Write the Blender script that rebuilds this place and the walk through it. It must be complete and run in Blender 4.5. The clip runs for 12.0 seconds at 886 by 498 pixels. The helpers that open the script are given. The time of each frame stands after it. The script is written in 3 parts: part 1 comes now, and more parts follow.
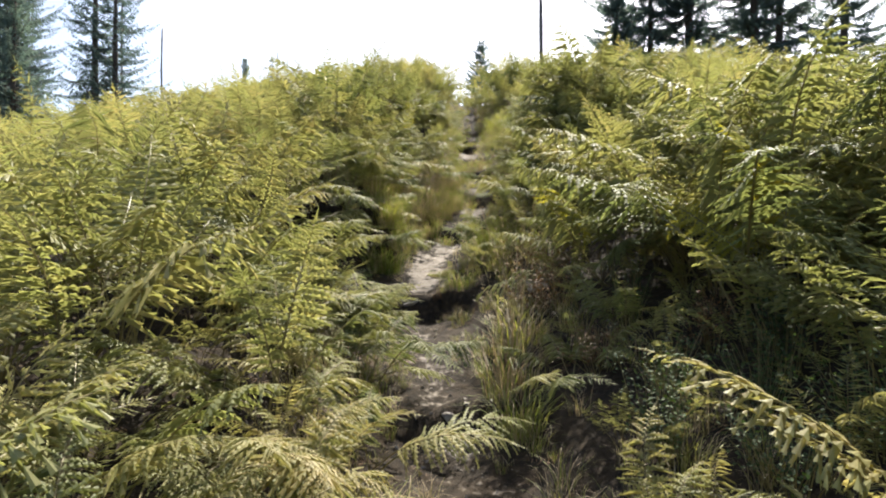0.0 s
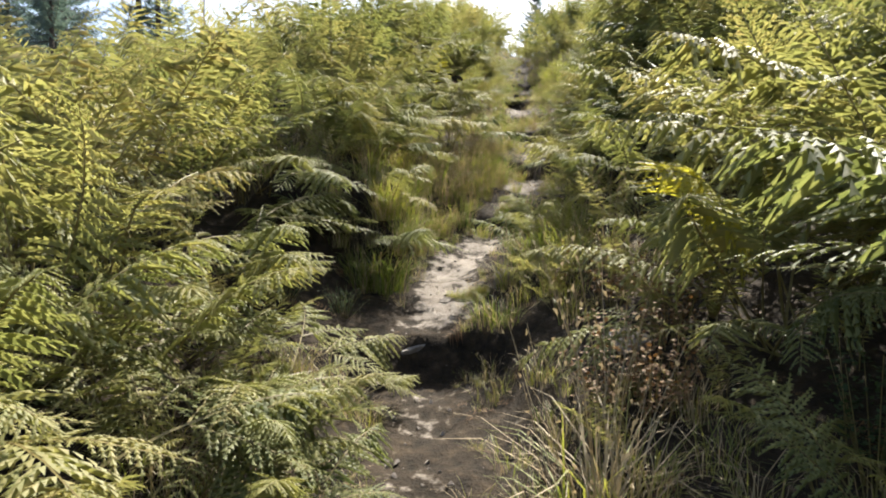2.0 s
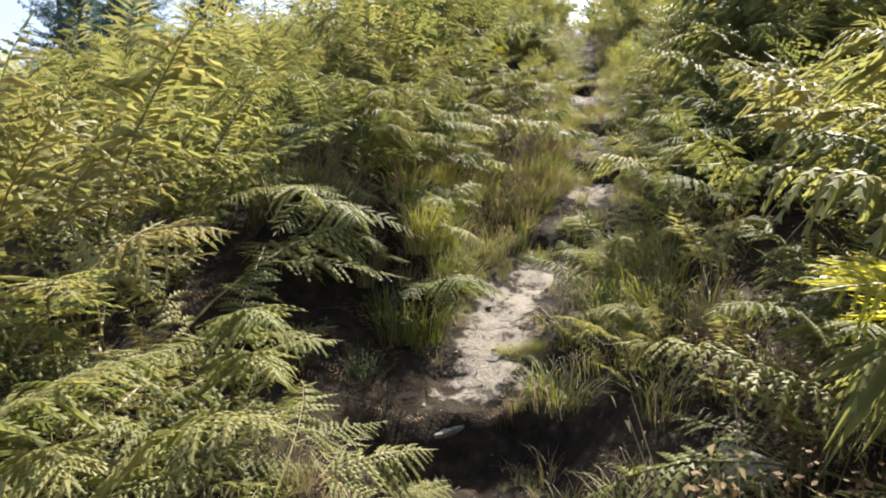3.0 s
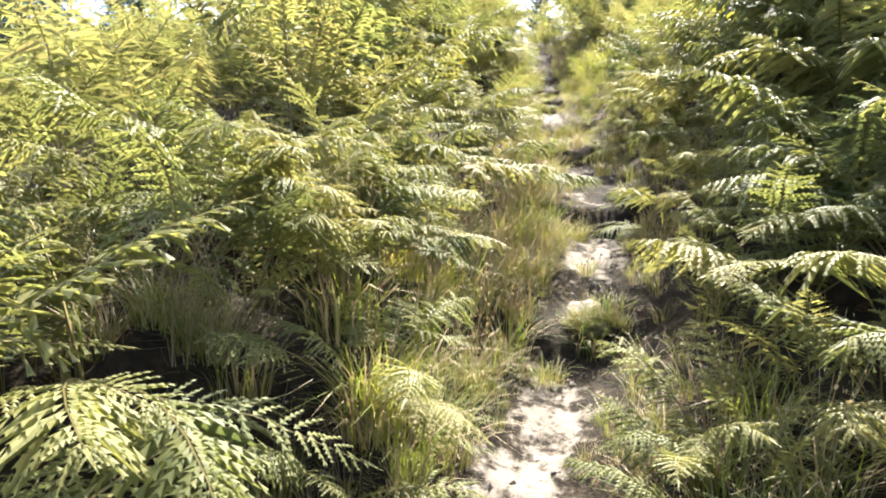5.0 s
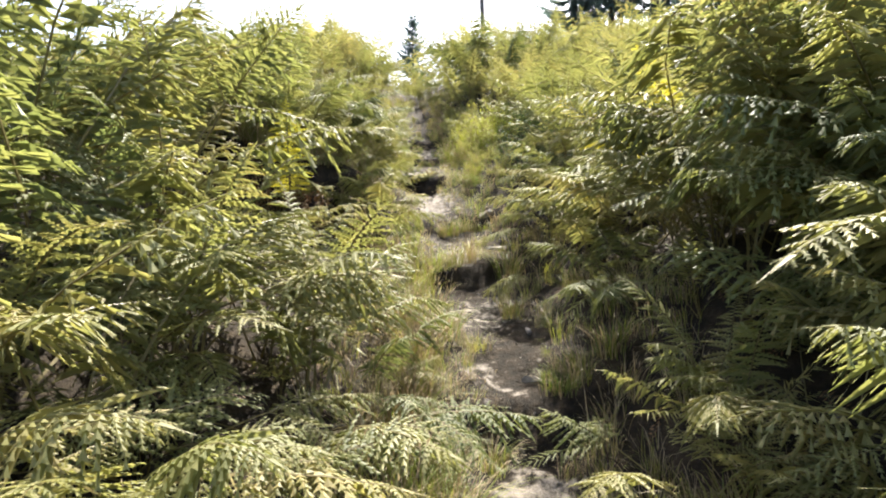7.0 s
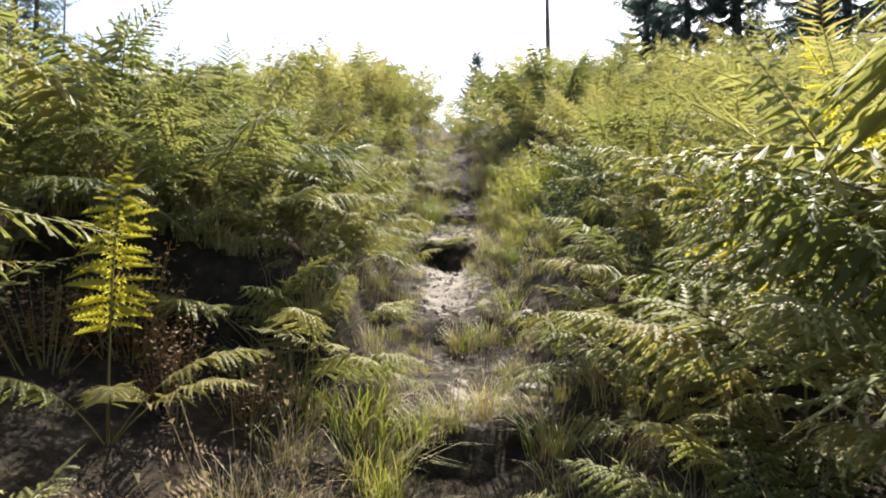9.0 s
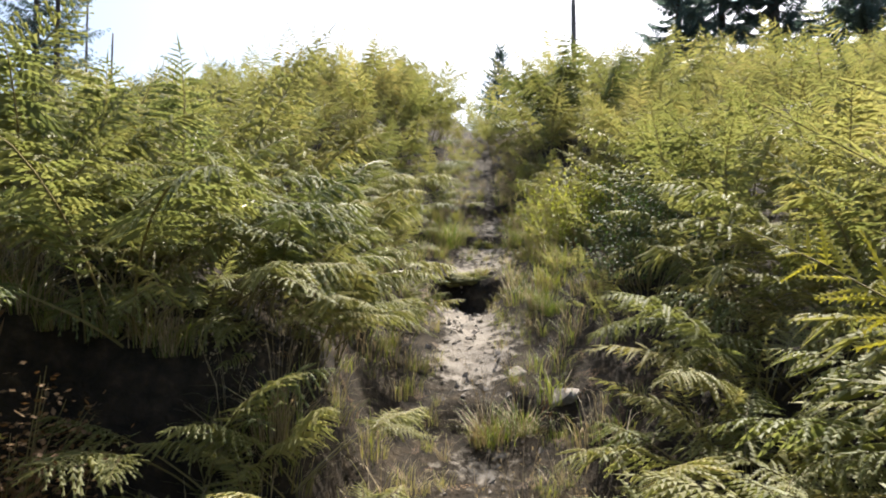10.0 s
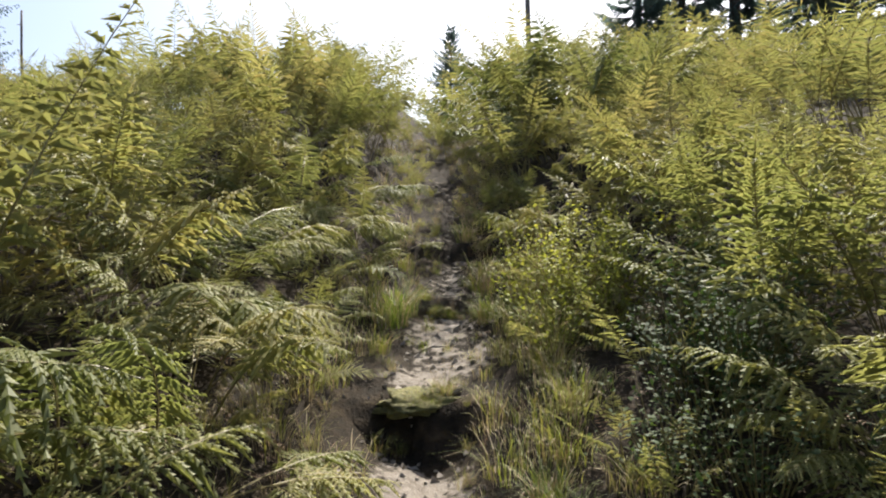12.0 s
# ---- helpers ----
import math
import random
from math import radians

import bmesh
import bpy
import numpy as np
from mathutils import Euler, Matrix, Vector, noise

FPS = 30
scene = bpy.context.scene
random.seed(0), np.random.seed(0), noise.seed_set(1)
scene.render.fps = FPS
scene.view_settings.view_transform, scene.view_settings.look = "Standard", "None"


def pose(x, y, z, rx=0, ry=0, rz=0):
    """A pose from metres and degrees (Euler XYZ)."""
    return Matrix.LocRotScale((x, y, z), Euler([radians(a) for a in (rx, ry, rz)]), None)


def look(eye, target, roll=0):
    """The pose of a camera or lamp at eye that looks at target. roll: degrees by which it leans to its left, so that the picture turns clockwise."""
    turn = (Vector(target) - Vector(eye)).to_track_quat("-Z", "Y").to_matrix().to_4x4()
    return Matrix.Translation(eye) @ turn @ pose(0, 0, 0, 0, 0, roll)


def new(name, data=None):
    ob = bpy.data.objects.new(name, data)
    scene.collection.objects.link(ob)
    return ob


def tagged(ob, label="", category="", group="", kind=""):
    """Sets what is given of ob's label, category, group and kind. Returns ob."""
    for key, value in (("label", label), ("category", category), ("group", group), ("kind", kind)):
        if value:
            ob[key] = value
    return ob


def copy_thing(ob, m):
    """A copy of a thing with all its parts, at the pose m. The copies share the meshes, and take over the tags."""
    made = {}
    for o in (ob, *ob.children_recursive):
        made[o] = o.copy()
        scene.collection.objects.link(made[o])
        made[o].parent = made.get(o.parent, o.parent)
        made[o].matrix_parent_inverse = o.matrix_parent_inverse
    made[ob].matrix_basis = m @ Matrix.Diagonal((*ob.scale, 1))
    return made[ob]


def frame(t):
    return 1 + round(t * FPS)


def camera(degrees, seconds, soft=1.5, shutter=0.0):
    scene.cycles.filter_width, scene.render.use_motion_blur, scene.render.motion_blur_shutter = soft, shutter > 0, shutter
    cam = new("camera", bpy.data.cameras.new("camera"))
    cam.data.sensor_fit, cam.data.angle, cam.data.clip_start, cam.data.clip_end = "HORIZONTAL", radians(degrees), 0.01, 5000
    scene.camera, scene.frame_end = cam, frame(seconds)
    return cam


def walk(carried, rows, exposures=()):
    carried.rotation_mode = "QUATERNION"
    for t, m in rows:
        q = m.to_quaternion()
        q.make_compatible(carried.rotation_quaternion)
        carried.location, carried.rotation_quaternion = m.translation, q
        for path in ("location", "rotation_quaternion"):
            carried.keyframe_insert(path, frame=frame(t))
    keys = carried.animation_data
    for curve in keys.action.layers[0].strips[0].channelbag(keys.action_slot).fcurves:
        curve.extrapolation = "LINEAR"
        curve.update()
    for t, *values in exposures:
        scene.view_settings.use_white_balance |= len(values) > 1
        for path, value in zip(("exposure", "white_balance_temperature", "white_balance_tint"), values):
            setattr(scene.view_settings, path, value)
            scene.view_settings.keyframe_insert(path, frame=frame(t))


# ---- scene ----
# ---- camera ----
cam = camera(72.2, 12.0, soft=2.0)
METRES, EYE, TILT, LEAN, TURN = 10.0, 1.45, 0.0, 0.0, 0.0
ROWS = [
    (0.0, 0.0, 0.0, 0.0, 0.0, 0.0, -0.0),
    (0.5, 0.0056, 0.0461, 0.0036, 2.6, -0.93, 0.34),
    (1.0, 0.0085, 0.0917, 0.0046, 3.63, -1.43, -1.16),
    (1.5, 0.0099, 0.1419, 0.0189, 1.18, -1.99, -0.0),
    (2.0, 0.0138, 0.1868, 0.023, 5.03, -3.59, 0.02),
    (2.5, 0.015, 0.223, 0.0369, 10.46, -4.99, 0.05),
    (4.5, -0.0102, 0.3385, 0.0634, 10.8, -5.83, 0.13),
    (5.0, -0.0175, 0.3776, 0.0799, 4.87, -5.14, 0.02),
    (5.5, -0.0165, 0.4184, 0.0938, 0.78, -3.48, 1.42),
    (6.0, -0.0127, 0.4639, 0.1062, -2.31, -2.7, 0.58),
    (6.5, -0.0125, 0.5121, 0.1228, -3.94, -1.07, 1.39),
    (7.0, -0.005, 0.5459, 0.1439, -6.28, -1.75, 1.84),
    (9.0, 0.0408, 0.7065, 0.1837, -0.28, 1.66, 0.41),
    (9.5, 0.0453, 0.7408, 0.194, 2.88, 2.48, -1.06),
    (10.0, 0.0406, 0.7774, 0.2147, 1.69, 1.11, 0.01),
    (10.5, 0.0405, 0.8206, 0.2248, -0.88, 1.92, 1.07),
    (11.0, 0.0407, 0.8569, 0.2486, -0.85, -0.51, 2.05),
    (11.5, 0.0425, 0.8988, 0.2558, -1.18, 1.69, 0.42),
    (12.0, 0.0447, 0.938, 0.2729, -2.59, -0.59, 1.27),
]
EXPOSURES = [(0.0, 1.5), (1.0, 1.75), (2.5, 1.55), (4.5, 2.25), (5.5, 2.65), (6.5, 1.75), (7.0, 2.0), (9.0, 1.6), (9.5, 1.6), (10.0, 1.4), (11.0, 1.5), (12.0, 1.15)]
walk(cam, [(t, pose(0, 0, EYE, TILT, LEAN, TURN) @ pose(METRES * x, METRES * y, METRES * z, 90 + pitch, roll, yaw)) for t, x, y, z, yaw, pitch, roll in ROWS], EXPOSURES)

# ---- sky and sun ----
SUN_AZIMUTH, SUN_HEIGHT = 20.0, 51.0  # degrees to the right of the way ahead (+y), and above the horizon
world = bpy.data.worlds.new("sky")
scene.world = world
world.use_nodes = True
wn = world.node_tree.nodes
sky = wn.new("ShaderNodeTexSky")
sky.sky_type, sky.sun_disc = "NISHITA", False
sky.sun_elevation, sky.sun_rotation = radians(SUN_HEIGHT), radians(SUN_AZIMUTH)
sky.air_density, sky.dust_density, sky.altitude = 1.0, 5.5, 600
world.node_tree.links.new(sky.outputs[0], wn["Background"].inputs["Color"])
wn["Background"].inputs["Strength"].default_value = 0.105
sun = new("sun", bpy.data.lights.new("sun", "SUN"))
sun.data.energy, sun.data.angle, sun.data.color = 5.0, radians(0.53), (1.0, 0.94, 0.84)
_az, _el = radians(SUN_AZIMUTH), radians(SUN_HEIGHT)
SUN_WAY = Vector((math.sin(_az) * math.cos(_el), math.cos(_az) * math.cos(_el), math.sin(_el)))
sun.matrix_world = look(SUN_WAY * 60, (0, 0, 0))


# ---- materials ----
def material(name):
    m = bpy.data.materials.new(name)
    m.use_nodes = True
    n, l = m.node_tree.nodes, m.node_tree.links
    return m, n, l, n["Principled BSDF"]


def ramp(n, stops):
    r = n.new("ShaderNodeValToRGB")
    e = r.color_ramp.elements
    while len(e) < len(stops):
        e.new(0.5)
    for k, (p, c) in zip(e, stops):
        k.position, k.color = p, (*c, 1)
    return r


def noise_node(n, l, scale, detail=3.0, rough=0.55, coord="Object"):
    tc = n.new("ShaderNodeNewGeometry") if coord == "World" else n.new("ShaderNodeTexCoord")
    t = n.new("ShaderNodeTexNoise")
    t.inputs["Scale"].default_value, t.inputs["Detail"].default_value, t.inputs["Roughness"].default_value = scale, detail, rough
    l.new(tc.outputs["Position" if coord == "World" else coord], t.inputs["Vector"])
    return t


def maths(n, l, op, a, b):
    x = n.new("ShaderNodeMath")
    x.operation = op
    for i, v in enumerate((a, b)):
        if isinstance(v, (int, float)):
            x.inputs[i].default_value = v
        else:
            l.new(v, x.inputs[i])
    return x.outputs[0]


def mixed(n, l, fac, a, b, blend="MIX"):
    x = n.new("ShaderNodeMix")
    x.data_type, x.blend_type = "RGBA", blend
    for i, v in ((0, fac), (6, a), (7, b)):
        if isinstance(v, (int, float)):
            x.inputs[i].default_value = v
        elif isinstance(v, tuple):
            x.inputs[i].default_value = (*v, 1)
        else:
            l.new(v, x.inputs[i])
    return x.outputs[2]


def leaf_material(name, stops, glow, rough=0.5, share=0.38, brown=0.0):
    """Thin leaf: gloss and diffuse above, light let through from behind."""
    m, n, l, b = material(name)
    geo, info = n.new("ShaderNodeNewGeometry"), n.new("ShaderNodeObjectInfo")
    patch = noise_node(n, l, 0.9, 2.0, coord="World")
    fine = noise_node(n, l, 14.0, 2.0, coord="World")
    v = maths(n, l, "ADD", maths(n, l, "MULTIPLY", patch.outputs["Fac"], 0.75), maths(n, l, "MULTIPLY", fine.outputs["Fac"], 0.25))
    v = maths(n, l, "ADD", v, maths(n, l, "MULTIPLY", maths(n, l, "SUBTRACT", geo.outputs["Random Per Island"], 0.5), 0.22))
    v = maths(n, l, "ADD", v, maths(n, l, "MULTIPLY", maths(n, l, "SUBTRACT", info.outputs["Random"], 0.5), 0.3))
    r = ramp(n, stops)
    l.new(v, r.inputs[0])
    col = r.outputs[0]
    l.new(col, b.inputs["Base Color"])
    b.inputs["Roughness"].default_value = rough
    b.inputs["Specular IOR Level"].default_value = 0.42
    t = n.new("ShaderNodeBsdfTranslucent")
    l.new(mixed(n, l, 1.0, col, glow, "MULTIPLY"), t.inputs["Color"])
    mix = n.new("ShaderNodeMixShader")
    mix.inputs[0].default_value = share
    l.new(b.outputs[0], mix.inputs[1])
    l.new(t.outputs[0], mix.inputs[2])
    l.new(mix.outputs[0], n["Material Output"].inputs["Surface"])
    return m


FERN = leaf_material("fern_leaf", [(0.18, (0.086, 0.107, 0.040)), (0.42, (0.180, 0.188, 0.064)), (0.62, (0.25, 0.236, 0.088)), (0.85, (0.325, 0.260, 0.108))], (1.32, 1.37, 1.06), rough=0.58, share=0.44)
# golden fronds: the sun's glow from behind is put into a brighter leaf colour
FERN_GOLD_LIT = leaf_material("fern_leaf_yellow_lit", [(0.2, (0.30, 0.29, 0.05)), (0.8, (0.40, 0.35, 0.06))], (1.4, 1.4, 0.8), share=0.58)
FERN_DEAD = leaf_material("fern_leaf_withered", [(0.2, (0.10, 0.055, 0.022)), (0.8, (0.22, 0.13, 0.055))], (1.2, 1.0, 0.7), rough=0.7, share=0.2)
STEM = leaf_material("fern_stalk", [(0.2, (0.12, 0.10, 0.03)), (0.8, (0.20, 0.16, 0.06))], (1, 1, 1), share=0.02)
GRASS = leaf_material("grass_blade", [(0.2, (0.08, 0.12, 0.028)), (0.5, (0.17, 0.195, 0.048)), (0.7, (0.27, 0.25, 0.09)), (0.9, (0.40, 0.33, 0.17))], (1.6, 1.6, 0.8))
STRAW = leaf_material("dry_grass", [(0.2, (0.26, 0.20, 0.11)), (0.8, (0.46, 0.38, 0.24))], (1.2, 1.1, 0.9), rough=0.6, share=0.25)
# distance haze is put into the needle colour, paler and bluer
NEEDLE = leaf_material("spruce_needles", [(0.2, (0.06, 0.09, 0.09)), (0.5, (0.10, 0.14, 0.13)), (0.85, (0.135, 0.17, 0.13))], (1.2, 1.3, 1.1), rough=0.6, share=0.42)
BILBERRY = leaf_material("bilberry_leaf", [(0.2, (0.03, 0.05, 0.018)), (0.6, (0.06, 0.09, 0.03)), (0.9, (0.115, 0.13, 0.045))], (1.4, 1.5, 0.8), rough=0.7, share=0.3)
SPROUT = leaf_material("fresh_shrub_leaf", [(0.2, (0.17, 0.20, 0.04)), (0.8, (0.32, 0.31, 0.075))], (1.4, 1.4, 0.8), rough=0.65, share=0.45)


def bark_material(name, dark, light, scale):
    m, n, l, b = material(name)
    t = noise_node(n, l, scale, 6.0, 0.65)
    r = ramp(n, [(0.3, dark), (0.72, light)])
    l.new(t.outputs["Fac"], r.inputs[0])
    l.new(r.outputs[0], b.inputs["Base Color"])
    b.inputs["Roughness"].default_value = 0.9
    bump = n.new("ShaderNodeBump")
    bump.inputs["Strength"].default_value, bump.inputs["Distance"].default_value = 0.6, 0.03
    l.new(t.outputs["Fac"], bump.inputs["Height"])
    l.new(bump.outputs[0], b.inputs["Normal"])
    return m


BARK = bark_material("spruce_bark", (0.035, 0.026, 0.020), (0.12, 0.095, 0.075), 9.0)
DEADWOOD = bark_material("weathered_wood", (0.10, 0.085, 0.075), (0.26, 0.23, 0.21), 7.0)
ROCK = bark_material("pale_rock", (0.11, 0.095, 0.08), (0.34, 0.30, 0.26), 16.0)
MOSS = bark_material("moss", (0.05, 0.045, 0.018), (0.17, 0.16, 0.05), 24.0)


def ground_material():
    """Dark humus and litter; pale trodden dirt where the attribute 'trodden' says so, which is lowered where shade is
    painted in.
    """
    m, n, l, b = material("hillside_soil")
    at = n.new("ShaderNodeAttribute")
    at.attribute_name = "trodden"
    big, mid, fine = (noise_node(n, l, s, d, 0.6, "World") for s, d in ((2.2, 4.0), (16.0, 5.0), (90.0, 4.0)))
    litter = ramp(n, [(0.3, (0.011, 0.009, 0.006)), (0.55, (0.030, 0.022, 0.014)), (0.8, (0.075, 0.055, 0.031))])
    l.new(mid.outputs["Fac"], litter.inputs[0])
    dirt = ramp(n, [(0.25, (0.085, 0.066, 0.050)), (0.48, (0.195, 0.170, 0.143)), (0.72, (0.28, 0.254, 0.22))])
    l.new(maths(n, l, "ADD", maths(n, l, "MULTIPLY", mid.outputs["Fac"], 0.6), maths(n, l, "MULTIPLY", fine.outputs["Fac"], 0.4)), dirt.inputs[0])
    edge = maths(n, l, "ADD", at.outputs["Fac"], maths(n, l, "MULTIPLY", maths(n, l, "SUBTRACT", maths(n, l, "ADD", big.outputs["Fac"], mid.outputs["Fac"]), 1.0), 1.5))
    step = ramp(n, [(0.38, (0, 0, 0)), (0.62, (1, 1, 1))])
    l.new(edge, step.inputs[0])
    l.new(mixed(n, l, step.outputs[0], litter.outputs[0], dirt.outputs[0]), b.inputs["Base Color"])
    b.inputs["Roughness"].default_value = 0.95
    b.inputs["Specular IOR Level"].default_value = 0.2
    bump = n.new("ShaderNodeBump")
    bump.inputs["Strength"].default_value, bump.inputs["Distance"].default_value = 0.8, 0.02
    l.new(maths(n, l, "ADD", mid.outputs["Fac"], maths(n, l, "MULTIPLY", fine.outputs["Fac"], 0.5)), bump.inputs["Height"])
    l.new(bump.outputs[0], b.inputs["Normal"])
    return m


SOIL = ground_material()


# ---- mesh helpers ----
def tri_mesh(name, verts, tris, mats, mat_index=None, smooth=False):
    verts, tris = np.asarray(verts, np.float32), np.asarray(tris, np.int32)
    me = bpy.data.meshes.new(name)
    me.vertices.add(len(verts))
    me.vertices.foreach_set("co", verts.ravel())
    me.loops.add(tris.size)
    me.loops.foreach_set("vertex_index", tris.ravel())
    me.polygons.add(len(tris))
    me.polygons.foreach_set("loop_start", np.arange(len(tris), dtype=np.int32) * 3)
    if mat_index is not None:
        me.polygons.foreach_set("material_index", np.asarray(mat_index, np.int32))
    me.polygons.foreach_set("use_smooth", np.full(len(tris), smooth))
    me.update(calc_edges=True)
    for m in mats:
        me.materials.append(m)
    return me


class Soup:
    """Gathers triangles of several materials."""

    def __init__(self):
        self.v, self.t, self.m, self.n = [], [], [], 0

    def add(self, verts, tris, mat=0):
        verts, tris = np.asarray(verts, float).reshape(-1, 3), np.asarray(tris, int).reshape(-1, 3)
        self.v.append(verts), self.t.append(tris + self.n)
        self.m.append(np.full(len(tris), mat) if np.isscalar(mat) else np.asarray(mat))
        self.n += len(verts)

    def tube(self, pts, radii, sides=5, mat=0):
        pts = np.asarray(pts, float)
        k = len(pts)
        d = np.gradient(pts, axis=0)
        d /= np.linalg.norm(d, axis=1)[:, None] + 1e-9
        ref = np.where(np.abs(d[:, 2:3]) > 0.9, [[1.0, 0, 0]], [[0, 0, 1.0]])
        a = np.cross(d, ref)
        a /= np.linalg.norm(a, axis=1)[:, None] + 1e-9
        b = np.cross(d, a)
        ang = np.arange(sides) * 2 * np.pi / sides
        ring = pts[:, None] + np.asarray(radii)[:, None, None] * (np.cos(ang)[None, :, None] * a[:, None] + np.sin(ang)[None, :, None] * b[:, None])
        t = []
        for i in range(k - 1):
            for j in range(sides):
                p, q = i * sides + j, i * sides + (j + 1) % sides
                t += [(p, q, q + sides), (p, q + sides, p + sides)]
        t += [((k - 1) * sides, (k - 1) * sides + j, (k - 1) * sides + j + 1) for j in range(1, sides - 1)]
        self.add(ring.reshape(-1, 3), t, mat)

    def arrays(self):
        return np.concatenate(self.v), np.concatenate(self.t), np.concatenate(self.m)

    def mesh(self, name, mats, smooth=False):
        v, t, m = self.arrays()
        return tri_mesh(name, v, t, mats, m, smooth)

    def pick(self, name, mat, index):
        """The triangles of one material alone."""
        v, t, m = self.arrays()
        used, t = np.unique(t[m == index], return_inverse=True)
        return tri_mesh(name, v[used], t.reshape(-1, 3), [mat])


def part(name, data, parent, m=None, label=""):
    ob = new(name, data)
    ob.parent = parent
    if m is not None:
        ob.matrix_basis = m
    return tagged(ob, label)


# ---- the hillside ----
PROFILE_Y = np.array([-400.0, -60, -10, 0, 2.2, 4.2, 5.5, 7.5, 10.3, 12.2, 13.4, 14.4, 15.2, 18, 21, 24, 30, 45, 80, 400, 3000])
PROFILE_Z = np.array([-60.0, -12, -2.2, 0, 0.5, 1.0, 1.38, 2.05, 2.97, 3.55, 3.86, 4.30, 4.65, 5.6, 6.45, 6.95, 7.55, 8.6, 9.4, 8.0, 0.0])
TRACK_Y = np.array([-5.0, 0, 2.5, 2.9, 3.8, 4.7, 5.4, 6.3, 6.8, 7.5, 8.3, 10.3, 11.6, 12.1, 13.1, 14, 16.3, 22, 40])
TRACK_X = np.array([0.0, 0.1, 0.12, 0.02, -0.12, -0.22, -0.15, 0.13, 0.28, 0.46, 0.55, 0.50, 0.44, 0.42, 0.64, 0.72, 0.78, 1.0, 1.5])
STEPS = [(2.95, 0.12), (4.62, 0.24), (6.45, 0.14), (7.88, 0.20), (9.45, 0.16), (10.4, 0.12), (12.02, 0.25), (13.3, 0.12), (14.05, 0.10)]
MOUNDS = [(5.12, -1.35, -0.36, 0.40), (9.32, -1.5, 0.02, 0.34)]  # face, from x, to x, height


def smooth_interp(y, ys, zs, w):
    return (np.interp(y - w, ys, zs) + np.interp(y + w, ys, zs) + 2 * np.interp(y, ys, zs)) / 4


def lumps(x, y, s, k):
    """Cheap smooth unevenness, about -1 to 1."""
    return (np.sin(x * s + 1.3 * k + 1.7 * np.sin(y * s * 0.7 + k)) + np.sin(y * s * 1.13 + 2.1 * k + 1.4 * np.sin(x * s * 0.8 - k)) + np.sin((x + y) * s * 0.61 + k * 0.7)) / 3


def track_x(y):
    return smooth_interp(y, TRACK_Y, TRACK_X, 0.35)


def height(x, y):
    x, y = np.asarray(x, float), np.asarray(y, float)
    z = smooth_interp(y, PROFILE_Y, PROFILE_Z, np.clip(np.abs(y - 6) * 0.12, 0.5, 30))
    d = x - track_x(y)
    # the right bank rises, the left one swells a little and then falls away
    near = np.exp(-((np.maximum(y - 22, 0)) / 14) ** 2) * np.exp(-(np.maximum(-y - 2, 0) / 6) ** 2)
    bank = np.clip((y - 9) / 8, 0, 1)
    rise = 0.40 * (1 + 0.1 * bank) * (1 - np.exp(-np.maximum(d - 0.35, 0) / 0.7)) + 0.035 * (1 - bank) * np.clip(d - 0.4, 0, 9) + 0.3 * np.exp(-((d - 1.3) / 0.7) ** 2 - ((y - 7.7) / 1.1) ** 2)
    left = 0.28 * np.exp(-((d + 2.0) / 0.9) ** 2 - ((y - 8.0) / 2.0) ** 2) + 0.46 * (1 + 0.5 * bank) * (1 - np.exp(-np.maximum(-d - 0.35, 0) / 0.7)) - 0.15 * np.clip(-d - 2.2, 0, 14)
    z = z + near * np.where(d > 0, rise, left)
    z = z + 0.07 * lumps(x, y, 1.9, 1.0) * np.clip(np.abs(d) * 1.2, 0.1, 1) + 0.35 * lumps(x, y, 0.23, 2.0) * np.clip((np.abs(y - 8) - 18) / 30, 0, 1)
    # two sods left of the path that break off in a steep dark face
    for y0, x0, x1, h in MOUNDS:
        u = np.clip((y - y0 - 0.07 * np.sin(x * 6 + y0) - 0.03 * np.sin(x * 17)) / 0.10, 0, 1)
        w = np.clip((x - x0) / 0.3, 0, 1) * np.clip((x1 - x) / 0.15, 0, 1)
        z = z + h * u * u * (3 - 2 * u) * w * np.exp(-(np.maximum(y - y0 - 0.35, 0) / 0.75) ** 2)
    # trodden steps: a level tread, then a sharp riser
    on = np.exp(-(d / np.interp(y, (10.6, 11.0, 13, 13.4), (0.42, 0.27, 0.27, 0.42))) ** 4)
    for i, (sy, h) in enumerate(STEPS):
        u = y - sy - 0.06 * np.sin(x * 7 + 2.0 * i) - 0.03 * np.sin(x * 23 + i)
        z = z - on * h * np.clip(1 + u / 0.95, 0, 1) * (u < 0) * np.clip(-u / 0.035, 0, 1) * 0.75 - on * 0.07 * h * np.exp(-((u + 0.1) / 0.07) ** 2) * (h > 0.2)
    z = z - 0.05 * np.exp(-(d / 0.25) ** 2) + on * (0.014 * lumps(x, y, 17, 3) + 0.008 * lumps(x, y, 41, 5))
    return z


def axis(lo, a, b, hi, fine, grow):
    mid = list(np.arange(a, b, fine))
    out, s, p = [], fine, a
    while p > lo:
        s *= grow
        p -= s
        out.append(p)
    up, s, p = [], fine, mid[-1]
    while p < hi:
        s *= grow
        p += s
        up.append(p)
    return np.array(out[::-1] + mid + up)


